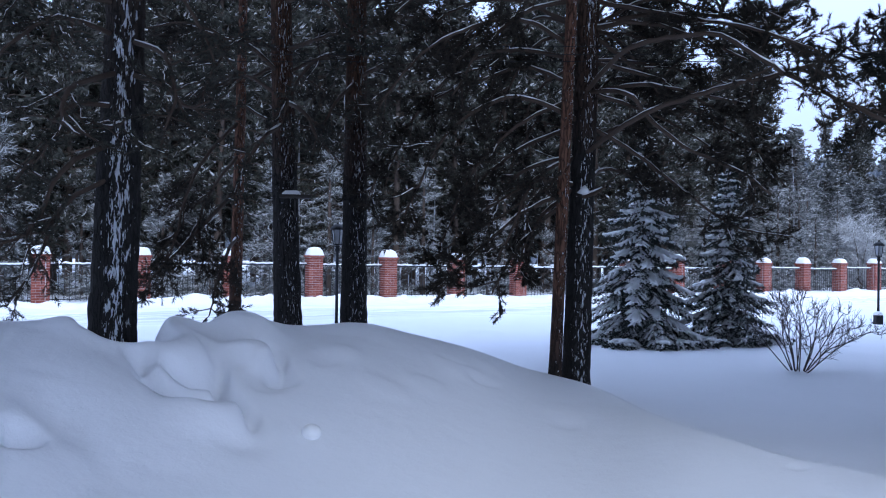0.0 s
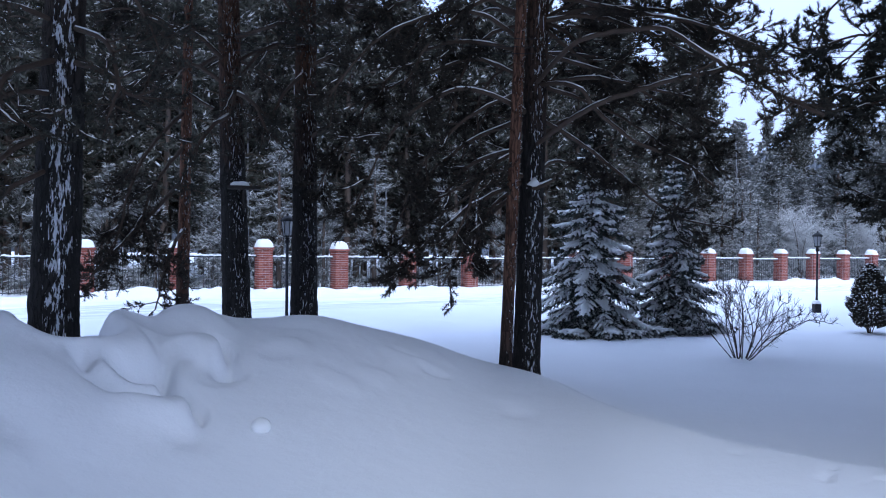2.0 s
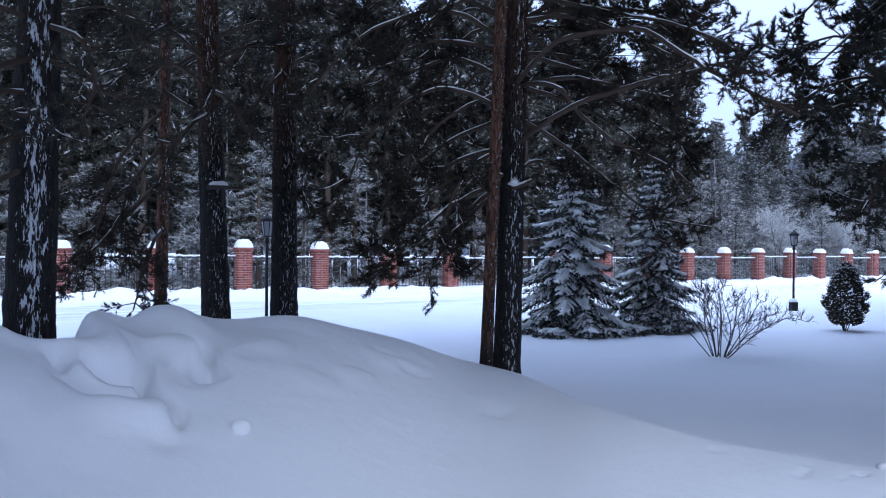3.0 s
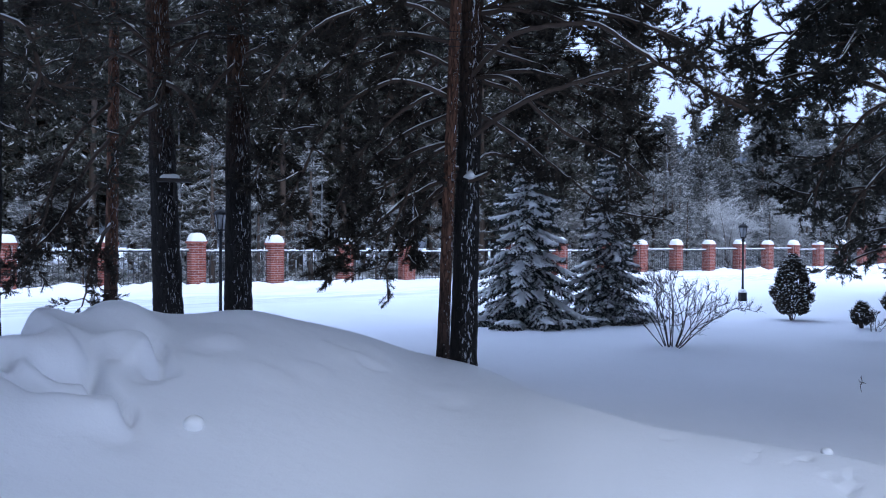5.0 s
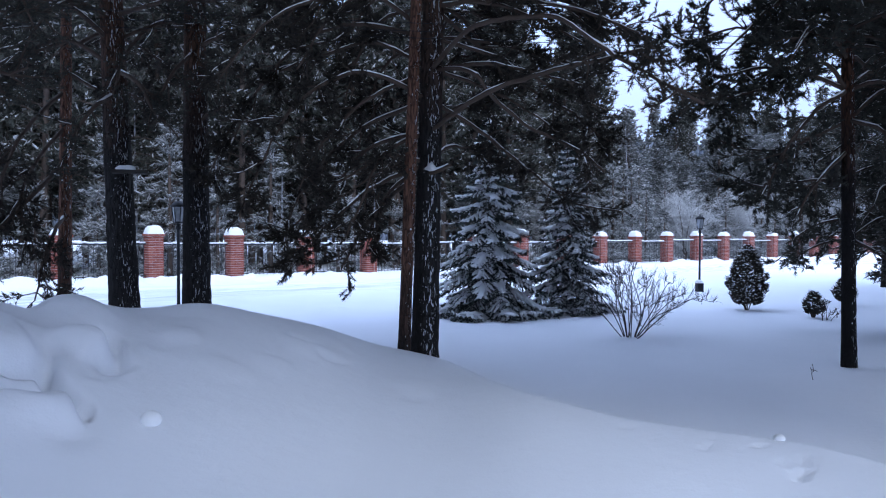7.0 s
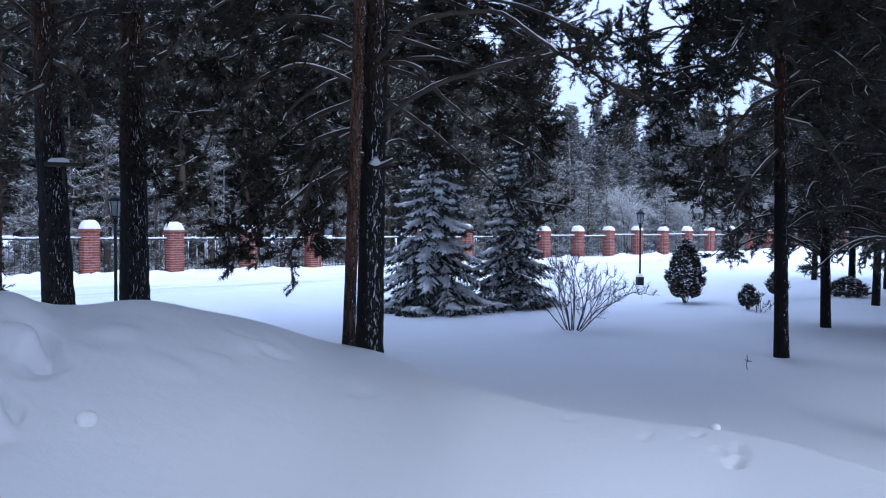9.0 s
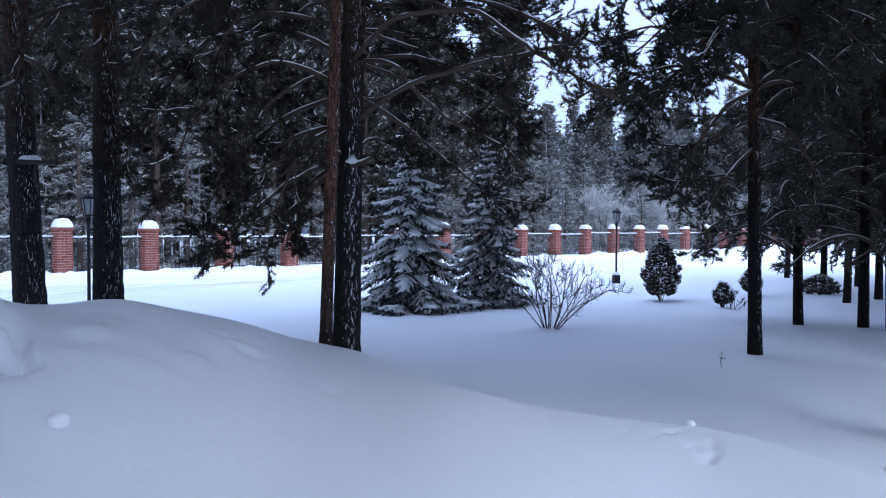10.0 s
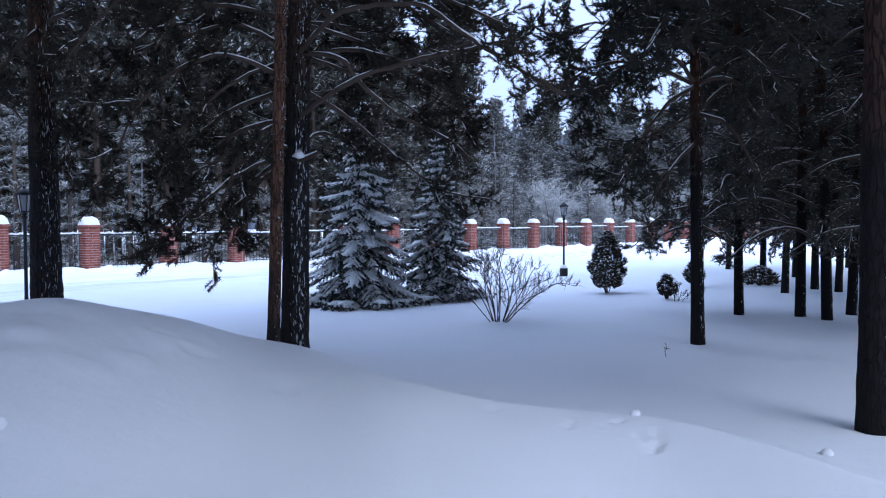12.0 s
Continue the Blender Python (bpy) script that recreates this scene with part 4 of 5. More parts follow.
pine("straight tall pine with dark bark", foot(-6.4, 10.8), head(-6.9, 0.321, 10.8, 7.0), 0.19, 0.05, BARK,
     PINE3_LIMBS, NEEDLE_GREEN, group=GROUP, limb_r=0.028, snowy=0.6, above=(0.50, 30, 3.8), dens=0.85, tuft=9)
GROUP = "pines of the grove"
pine("slim pine with a nest box on its orange trunk", foot(38.4, 10.7), head(37.1, 0.263, 10.7, 9.0), 0.086, 0.035, BARK_SLIM,
     PINE4_LIMBS, NEEDLE_GREEN, group=GROUP, limb_r=0.022, snowy=0.8, dens=1.3, tuft=17, length=0.058, width=0.0082, auto=(0.25, 0.43, 24, 2.1), above=(0.45, 100, 5.8))
pine("dark pine close to the snow bank", foot(49.35, 6.75), head(49.4, 0.242, 6.65, 7.0), 0.125, 0.04, BARK_SLIM,
     [], NEEDLE_GROVE, group=GROUP, auto=(0.36, 0.58, 8, 1.5), limb_r=0.018, snowy=0.4, above=(0.52, 80, 5.2))
grove = pine("slim dark pine in the shaded grove", foot(41.0, 14.2), head(40.2, 0.25, 14.2, 5.0), 0.080, 0.035, BARK_SLIM,
             [], NEEDLE_GROVE, group=GROUP, auto=(0.13, 0.62, 34, 2.0), limb_r=0.025, snowy=1.9, relief=0.03, above=(0.5, 14, 2.2), tuft=6, width=0.015, length=0.070, dens=0.72, speck=0.016)
grove2 = pine("slim dark pine in the shaded grove", foot(44.8, 14.3), head(44.5, 0.25, 14.3, 5.4), 0.085, 0.035, BARK_SLIM,
              [], NEEDLE_GROVE, group=GROUP, auto=(0.14, 0.65, 38, 2.1), limb_r=0.025, snowy=1.5, relief=0.03, above=(0.5, 14, 2.2), tuft=6, width=0.015, length=0.070, dens=0.72, speck=0.016)
for i, (a, d) in enumerate([(46.4, 14.0), (47.8, 15.0), (43.8, 18.8), (45.6, 20.0), (49.2, 17.0), (47.0, 19.5), (51.5, 13.0), (50.5, 21.0), (53.5, 17.5), (44.4, 24.0), (48.5, 25.0), (52.0, 25.0), (56.0, 12.0), (55, 22), (47.5, 29), (51, 30), (40.2, 27), (42.4, 21)]):
    x, y, z = foot(a, d)
    copy_thing((grove2, grove)[i % 3 == 2], Matrix.Translation((x, y, z)) @ pose(0, 0, 0, RNG.uniform(-1.5, 1.5), RNG.uniform(-1.5, 1.5), RNG.uniform(0, 360)))


# unseen tall pines, added beside and behind the camera to shade the snow
tall = pine("unseen tall pine added to shade the snow", (14.5, 7.0, gz(14.5, 7.0)), (14.7, 7.2, 13.5), 0.17, 0.04, BARK, [], NEEDLE, group=GROUP, above=(0.44, 60, 4.8))
for x, y in ((-9.0, 5.6), (7.9, 5.2), (12.8, 4.6), (-7.6, 3.0), (-4.2, -1.2), (-5.4, 2.4), (-9.5, -3.0), (-5.5, -8.0), (-2.5, -8.5), (-0.5, -11.0), (-4.0, -12.0), (-8.5, -9.5), (-2.8, 1.0), (10.9, 8.2)):
    copy_thing(tall, Matrix.Translation((x, y, gz(x, y))) @ pose(0, 0, 0, 0, 0, RNG.uniform(0, 360)))


# ---- spruces ----
def spruce(label, az, r, height, radius, seed):
    """A cone of drooping boughs in loose tiers, each a fan of needled sprays under its own pad of snow."""
    tree = new("spruce_tree")
    tree.location = foot(az, r)
    rng = np.random.default_rng(seed)
    part("trunk", Geo().add(*tube(spline([(0, 0, -0.2), (0.01, 0, height * 0.5), (0, 0, height)], 14), np.linspace(0.055, 0.008, 14), 8)), [TWIG], tree)
    wood, green, snow = Geo(), Geo(), Geo()
    z, tier = 0.10, 0
    while z < height * 0.98:
        u = z / height
        reach = radius * (1 - u) ** 0.92 + 0.05
        count = 4 + int(round(7 * reach / radius))
        turn = rng.uniform(0, 6.28)
        for i in range(count):
            a = turn + (i + rng.uniform(-0.28, 0.28)) * 2 * np.pi / count
            ln = reach * rng.uniform(0.72, 1.18)
            d = np.array([math.cos(a), math.sin(a), 0])
            side = np.array([-d[1], d[0], 0])
            fall = 0.70 * (1 - u) ** 0.5 - 0.14 + rng.uniform(-0.08, 0.08)
            n = max(5, int(ln / 0.085))
            w = np.linspace(0, 1, n)
            b = np.array([0, 0, z + rng.uniform(-0.06, 0.06)]) + d * (ln * w)[:, None]
            b[:, 2] += ln * (0.10 * w - (fall + 0.22) * w ** 1.4 + 0.20 * w ** 4)
            b[:, 2] = np.maximum(b[:, 2], 0.02 + 0.10 * w)
            wood.add(*tube(b, np.linspace(0.012, 0.003, n), 4, cap=False))
            load = rng.uniform() ** 0.7
            for k in range(1, n):
                tw = (0.34 * ln + 0.05) * (1 - w[k]) ** 0.6 * min(1, 0.35 + 1.6 * w[k]) + 0.05
                for sg in (-1, 1):
                    td = unit(side * sg + d * 0.85 + np.array([0, 0, -0.30]) + rng.standard_normal(3) * 0.10)
                    m = max(3, int(tw / 0.035))
                    q = np.linspace(0.1, 1, m)[:, None]
                    pts = b[k] + td * tw * q + np.array([0, 0, -0.30 * tw]) * q ** 2
                    green.add(*tufts(pts, np.repeat(td[None], m, 0), 9, 0.062, 0.013, 0.75, -0.15))
                    if rng.uniform() < 0.55 + 0.43 * load * (0.3 + 0.7 * w[k]):
                        keep = max(2, int(m * rng.uniform(0.7, 1.0)))
                        sp = pts[:keep] + np.array([0, 0, 0.016])
                        snow.add(*tube(sp, np.linspace(0.029, 0.012, keep) * (0.70 + 0.75 * load), 5, 0.2))
            if load > 0.58:
                # a cushion that follows the outer half of the bough
                i0 = int(n * rng.uniform(0.30, 0.55))
                q = b[i0:] + np.array([0, 0, 0.03])
                if len(q) >= 3:
                    fat = np.sin(np.linspace(0.35, np.pi - 0.25, len(q))) ** 0.7 * (0.030 + 0.12 * (load - 0.62)) * min(1, ln / 0.6 + 0.3)
                    v, f = tube(q, fat, 7, 0.22)
                    mid = np.repeat(q, 7, 0)
                    v[:len(mid), 2] = mid[:, 2] + (v[:len(mid), 2] - mid[:, 2]) * 0.55
                    out = (v[:len(mid)] - mid) @ side
                    v[:len(mid)] += np.outer(out * 0.5, side)
                    snow.add(v, f)
        z += (0.25 if tier % 2 else 0.17) * (1 - 0.35 * u)
        tier += 1
    tagged(part("branchwork", wood, [TWIG], tree), kind="stuff")
    part("needles", green, [NEEDLE_SPRUCE], tree, smooth=False)
    part("snow_load", snow, [SNOW_LUMP], tree, "white snow weighing down the boughs")
    return tagged(tree, label, "spruce tree", "spruces on the lawn")


spruce("snow-laden spruce with drooping layered boughs", 14.3, 15.0, 3.9, 1.25, 3)
spruce("smaller snow-laden spruce beside a taller one", 19.9, 15.9, 3.4, 0.95, 4)


# ---- bare bush, thuja and shrubs ----
def bush(label, az, r, stems, height, spread, seed, name="bare_bush", thick=0.013, keep=0.75, twigs=2):
    ob = new(name)
    ob.location = foot(az, r)
    rng = np.random.default_rng(seed)
    for i in range(stems):
        g = Geo()
        a = i * 2.4 + rng.uniform(-0.4, 0.4)
        out = spread * (0.08 + 0.92 * rng.uniform() ** 1.15)
        d = np.array([math.cos(a), math.sin(a), 0])
        h = height * (1.0 - 0.62 * (out / spread) ** 2) * rng.uniform(0.9, 1.05)
        p = spline([d * 0.05 + [0, 0, -0.1], d * out * 0.40 + [0, 0, h * 0.40] + rng.standard_normal(3) * height * 0.05, d * out * 0.75 + [0, 0, h * 0.76] + rng.standard_normal(3) * height * 0.08, d * out + [0, 0, h]], 14)
        g.add(*tube(p, np.linspace(thick, 0.003, 14), 6))
        t = unit(np.gradient(p, axis=0))
        for k in range(4, 13):
            if rng.uniform() > keep:
                continue
            q = unit(t[k] + rng.standard_normal(3) * (0.75, 0.75, 0.35))
            ln = height * rng.uniform(0.16, 0.42) * (1.15 - k / 16)
            e = spline([p[k], p[k] + q * ln * 0.45 + rng.standard_normal(3) * 0.02, p[k] + q * ln * 0.8 + [0, 0, 0.14 * ln], p[k] + q * ln + [0, 0, 0.34 * ln]], 9)
            g.add(*tube(e, np.linspace(thick * 0.45, 0.0022, 9), 4, cap=False))
            et = unit(np.gradient(e, axis=0))
            for j in range(2, 9):
                for _ in range(twigs):
                    q2 = unit(et[j] + rng.standard_normal(3) * 0.5 + [0, 0, 0.25])
                    l2 = height * rng.uniform(0.05, 0.13)
                    m = e[j] + q2 * l2 * 0.6
                    g.add(*tubes([e[j], m], [m, m + unit(q2 + rng.standard_normal(3) * 0.3 + [0, 0, 0.2]) * l2 * 0.5], [0.0026, 0.002], [0.002, 0.0012]))
        part("stem", g, [BUSH_BARK], ob)
    return tagged(ob, label, "bush")


bush("leafless many-stemmed bush standing in snow", 24.4, 12.3, 17, 1.10, 1.42, 5, thick=0.009)


def thuja(label, az, r, height, width, seed, name="thuja_bush", bare=0.1):
    ob = new(name)
    ob.location = foot(az, r)
    rng = np.random.default_rng(seed)
    wood, green, snow = Geo(), Geo(), Geo()
    n = int(1500 * height * width / 0.9)
    u = rng.uniform(0, 1, n)
    a = rng.uniform(0, 2 * np.pi, n)
    prof = np.sin(np.pi * np.clip(0.14 + 0.86 * u, 0, 1)) ** 0.55 * np.where(u > 0.3, 1 - 0.62 * (u - 0.3), 1)
    lump = 1 + 0.16 * field(a * 2.2, u * 6, 1.0, seed) + 0.16 * field(a * 5, u * 15, 1.0, seed + 1)
    rad = 0.5 * width * prof * lump * np.sqrt(rng.uniform(0.45, 1, n))
    p = np.stack([rad * np.cos(a), rad * np.sin(a), bare * height + u * height * (1 - bare)], -1)
    d = unit(np.stack([np.cos(a) * 0.7, np.sin(a) * 0.7, np.full(n, 0.8)], -1))
    green.add(*tufts(p, d, 7, 0.085, 0.022, 0.7, 0.2))
    for i in range(9):
        b = rng.uniform(0, 2 * np.pi)
        e = np.array([math.cos(b), math.sin(b), 0]) * width * 0.32
        wood.add(*tube(spline([(0, 0, -0.1), e * 0.4 + [0, 0, height * 0.15], e + [0, 0, height * 0.45]], 6), np.linspace(0.012, 0.004, 6), 5))
    pick = rng.uniform(0, 1, n) < 0.5
    snow.add(*pads(p[pick] + d[pick] * 0.07, 0.019, 0.5))
    part("stem", wood, [TWIG], ob)
    part("foliage", green, [THUJA], ob, smooth=False)
    tagged(part("snow_specks", snow, [SNOW_LUMP], ob, "specks of white snow"), kind="stuff")
    return tagged(ob, label, "thuja bush", "shrubs on the lawn")


thuja("rounded dark thuja flecked with snow", 32.1, 17.6, 1.32, 0.76, 11)
thuja("low brownish shrub flecked with snow", 36.2, 16.6, 0.46, 0.34, 12, "low_shrub", 0.18)
thuja("low brownish shrub flecked with snow", 38.0, 19.5, 0.60, 0.45, 13, "low_shrub", 0.18)
thuja("low wide shrub half buried in snow", 42.2, 20.8, 0.42, 0.9, 14, "low_shrub", 0.02)
bush("small bare shrub beside a low conifer", 36.9, 16.2, 7, 0.36, 0.32, 15, "bare_shrub", 0.006)
bush("dry weed stalk poking out of the snow", 36.2, 9.5, 1, 0.20, 0.03, 16, "weed_stalk", 0.0035, 0.4, 0)


# ---- brick fence ----
def pillar_bricks():
    """Bricks of one pillar, course by course: centre and length axis."""
    out = []
    half, bh, joint = 0.235, 0.065, 0.012
    for c in range(19):
        z = c * (bh + joint) + bh / 2
        for s in range(4):
            a = s * math.pi / 2
            for k, (x0, x1) in enumerate([(-half, -half + 0.225), (-half + 0.237, half - 0.126)] if (c + s) % 2 else [(-half, -half + 0.11), (-half + 0.122, half - 0.126)]):
                out.append((z, a, x0, x1))
    return out, half, bh


def brick_mesh(x0, x1, half, bh):
    bm = bmesh.new()
    bmesh.ops.create_cube(bm, size=1.0)
    for v in bm.verts:
        v.co = ((v.co.x + 0.5) * (x1 - x0) + x0, -half + 0.06 + v.co.y * 0.12, v.co.z * bh)
    bmesh.ops.bevel(bm, geom=[e for e in bm.edges if all(v.co.y < -half + 0.02 for v in e.verts)], offset=0.006, segments=1, affect="EDGES")
    me = bpy.data.meshes.new("brick")
    bm.to_mesh(me)
    bm.free()
    me.materials.append(BRICK)
    return me


def snow_cap_geo(w, h, seed):
    """A domed cushion of snow."""
    n = 14
    g = Geo()
    u, t = np.meshgrid(np.linspace(-1, 1, n), np.linspace(-1, 1, n), indexing="ij")
    d = np.maximum(np.abs(u), np.abs(t)) * 0.70 + np.hypot(u, t) * 0.30
    z = h * np.clip(1 - d ** 3.2, 0, 1) ** 0.5 * (1 + 0.10 * field(u * 2 + seed * 7.3, t * 2, 1.0, seed))
    x, y = u * w * (1 - 0.10 * np.abs(t) ** 2), t * w * (1 - 0.10 * np.abs(u) ** 2)
    v = np.stack([x, y, z], -1).reshape(-1, 3)
    i, j = np.meshgrid(np.arange(n - 1), np.arange(n - 1), indexing="ij")
    q = np.stack([i * n + j, (i + 1) * n + j, (i + 1) * n + j + 1, i * n + j + 1], -1).reshape(-1, 4)
    g.add(v, np.concatenate([q[:, [0, 1, 2]], q[:, [0, 2, 3]]]))
    return g


BRICKS, HALF, BH = pillar_bricks()
FENCE_ANGLE = math.degrees(math.atan2(FENCE_T[1], FENCE_T[0]))
PILLAR_H = 19 * 0.077


def joined_bricks():
    g = Geo()
    for z, a, x0, x1 in BRICKS:
        m = Matrix.Rotation(a, 4, "Z") @ Matrix.Translation((0, 0, z))
        box(g, (x0, -HALF, -BH / 2), (x1, -HALF + 0.1, BH / 2), 0, m)
    return g.mesh("bricks", [BRICK], False)


JOINED = joined_bricks()
CAPS = [snow_cap_geo(0.285, 0.27, s).mesh("snow_cap", [SNOW_LUMP]) for s in range(4)]
CORE = block((-HALF + 0.012, -HALF + 0.012, -0.3), (HALF - 0.012, HALF - 0.012, PILLAR_H - 0.012), 0.004, 1)
CORE_ME = bpy.data.meshes.new("mortar_core")
CORE.to_mesh(CORE_ME)
CORE_ME.materials.append(MORTAR)
SLAB = block((-HALF - 0.035, -HALF - 0.035, PILLAR_H), (HALF + 0.035, HALF + 0.035, PILLAR_H + 0.075), 0.008, 2)
SLAB_ME = bpy.data.meshes.new("coping")
SLAB.to_mesh(SLAB_ME)
SLAB_ME.materials.append(BRICK)
SINGLE = {}


def fence_pillar(k, singly):
    p = FENCE_O + FENCE_S * k
    ob = new("fence_pillar")
    ob.matrix_world = pose(p[0], p[1], gz(p[0], p[1]) - 0.14, 0, 0, FENCE_ANGLE)
    for name, me in (("mortar_core", CORE_ME), ("coping", SLAB_ME), ("snow_cap", CAPS[k % 4])):
        o = new(name, me)
        o.parent = ob
        if name == "snow_cap":
            o.location = (RNG.uniform(-0.02, 0.02), RNG.uniform(-0.02, 0.02), PILLAR_H + 0.07)
            o.scale = (1, 1, RNG.uniform(0.75, 1.15))
            tagged(o, "rounded cushion of white snow")
    if singly:
        for z, a, x0, x1 in BRICKS:
            key = (round(x0, 3), round(x1, 3))
            if key not in SINGLE:
                SINGLE[key] = brick_mesh(x0, x1, HALF, BH)
            o = new("brick", SINGLE[key])
            o.parent, o.matrix_local = ob, Matrix.Rotation(a, 4, "Z") @ Matrix.Translation((0, 0, z))
    else:
        o = new("bricks", JOINED)
        o.parent = ob
        tagged(o, kind="stuff")
    return tagged(ob, "square red brick fence pillar capped with snow", "fence pillar", "pillars of the fence")


PICKET = Geo().add(*tube([(0, 0, 0.06), (0, 0, 0.60), (0, 0, 1.10)], 0.009, 6)).mesh("picket", [RAIL])
SPAN = np.linalg.norm(FENCE_S) - 2 * HALF
RAILS = {}
for rail, z, h in (("top_rail", 1.085, 0.05), ("bottom_rail", 0.10, 0.03)):
    bm = block((0, -0.02, z), (SPAN, 0.02, z + h), 0.004, 1)
    RAILS[rail] = bpy.data.meshes.new(rail)
    bm.to_mesh(RAILS[rail])
    RAILS[rail].materials.append(RAIL)
RAILS["rail_snow"] = Geo().add(*tube(np.stack([np.linspace(0.02, SPAN - 0.02, 30), np.zeros(30), 1.15 + 0.008 * RNG.standard_normal(30)], -1), 0.03, 7, 0.08)).mesh("rail_snow", [SNOW_LUMP])


def fence_panel(k):
    p = FENCE_O + FENCE_S * k + FENCE_T * HALF
    mid = FENCE_O + FENCE_S * (k + 0.5)
    ob = new("fence_panel")
    ob.matrix_world = pose(p[0], p[1], gz(mid[0], mid[1]) + 0.0, 0, 0, FENCE_ANGLE)
    for name, me in RAILS.items():
        o = new(name, me)
        o.parent = ob
    for i in range(15):
        o = new("picket", PICKET)
        o.parent, o.location = ob, (SPAN * (i + 0.5) / 15, 0, 0)
    return tagged(ob, "dark iron fence panel with snow on its rail", "fence panel", "panels of the fence")


for k in range(-6, 24):
    fence_pillar(k, k in (0, 1))
    fence_panel(k)


# ---- park lamps ----
def park_lamp(az, r, height):
    ob = new("street_lamp")
    ob.location = foot(az, r)
    part("base_box", block((-0.085, -0.085, -0.05), (0.085, 0.085, 0.24), 0.012), [IRON], ob)
    part("pole", Geo().add(*lathe([(0.05, 0.22), (0.055, 0.25), (0.034, 0.28), (0.028, 0.4), (0.026, height - 0.52), (0.045, height - 0.50), (0.045, height - 0.47), (0.028, height - 0.45), (0.05, height - 0.42), (0.0, height - 0.41)], 14)), [IRON], ob)
    z0, z1 = height - 0.41, height - 0.13
    lantern = part("lantern", Geo().add(*lathe([(0.0, z0), (0.075, z0), (0.085, z0 + 0.02), (0.07, z0 + 0.03)], 6)), [IRON], ob, smooth=False)
    part("pane", Geo().add(*lathe([(0.068, z0 + 0.03), (0.105, z1)], 6)), [GLASS], lantern, "frosted lantern glass", False)
    for i in range(6):
        a = i * math.pi / 3
        part("bar", Geo().add(*tube([(0.072 * math.cos(a), 0.072 * math.sin(a), z0 + 0.02), (0.11 * math.cos(a), 0.11 * math.sin(a), z1)], 0.008, 5)), [IRON], lantern)
    part("roof", Geo().add(*lathe([(0.0, z1 - 0.005), (0.135, z1 - 0.005), (0.138, z1 + 0.012), (0.075, z1 + 0.075), (0.03, z1 + 0.095), (0.018, z1 + 0.105), (0.024, z1 + 0.12), (0.0, z1 + 0.145)], 12)), [IRON], lantern)
    part("plinth_snow", snow_cap_geo(0.10, 0.09, 2), [SNOW_LUMP], ob, "snow heaped on the base").location = (-0.02, -0.02, 0.235)
    return tagged(ob, "black park lamp post with a glazed lantern head", "street lamp", "park lamps")


park_lamp(29.0, 22.5, 2.1)
park_lamp(-7.65, 14.0, 2.12)

# ---- bird table, nest box, cables ----
def bird_table():
    ob = new("bird_table")
    p = at(-10.7, 0.068, 10.2)
    ob.matrix_world = pose(*p, 0, 0, 11)
    part("board", block((-0.20, -0.16, 0), (0.20, 0.17, 0.022), 0.005), [DARK_WOOD], ob)
    part("rim", block((-0.20, -0.175, -0.006), (0.20, -0.16, 0.034), 0.003), [DARK_WOOD], ob)
    part("bracket", Geo().add(*tube([(0, 0.2, -0.25), (0, -0.05, 0.0)], 0.014, 6)), [DARK_WOOD], ob)
    part("snow", snow_cap_geo(0.13, 0.075, 1), [SNOW_LUMP], ob, "heap of snow").location = (-0.05, 0, 0.021)
    return tagged(ob, "small wooden bird table with snow, fixed to a pine", "bird table")


def nest_box():
    ob = new("nest_box")
    p = at(37.3, 0.052, 10.6)
    ob.matrix_world = pose(*p, 0, 0, -38)
    part("box", block((-0.065, -0.07, 0), (0.065, 0.08, 0.28), 0.004), [DARK_WOOD], ob)
    part("lid", block((-0.08, -0.10, 0.28), (0.08, 0.09, 0.30), 0.004), [DARK_WOOD], ob)
    # black disc on the front, painting the shade inside the hole
    part("entrance", Geo().add(*lathe([(0.0, 0.0), (0.024, 0.0), (0.024, 0.004), (0.0, 0.004)], 14)), [CABLE], ob).matrix_local = pose(0, -0.083, 0.2, 90)
    return tagged(ob, "dark wooden nest box on a pine trunk", "nest box")


bird_table()
nest_box()


def cable(a, b, sag):
    u = np.linspace(0, 1, 60)[:, None]
    p = np.array(a) + (np.array(b) - np.array(a)) * u
    p[:, 2] -= sag * 4 * (u * (1 - u))[:, 0]
    ob = part("overhead_cable", Geo().add(*tube(p, 0.004, 5)), [CABLE])
    return tagged(ob, "thin black overhead cable between the pines", "cable", "overhead cables")


for k, (lift, spread) in enumerate(((0.0, 0.0), (0.035, 0.10), (0.075, 0.22))):
    mid, way = at(8.0, 0.283, 8.55), np.array((math.cos(radians(8)), -math.sin(radians(8)), 0))
    cable(mid - way * 26 + [0, 0, 0.25 + lift + spread], mid + way * 24 + [0, 0, -0.75 + lift * 0.5], 0.05)


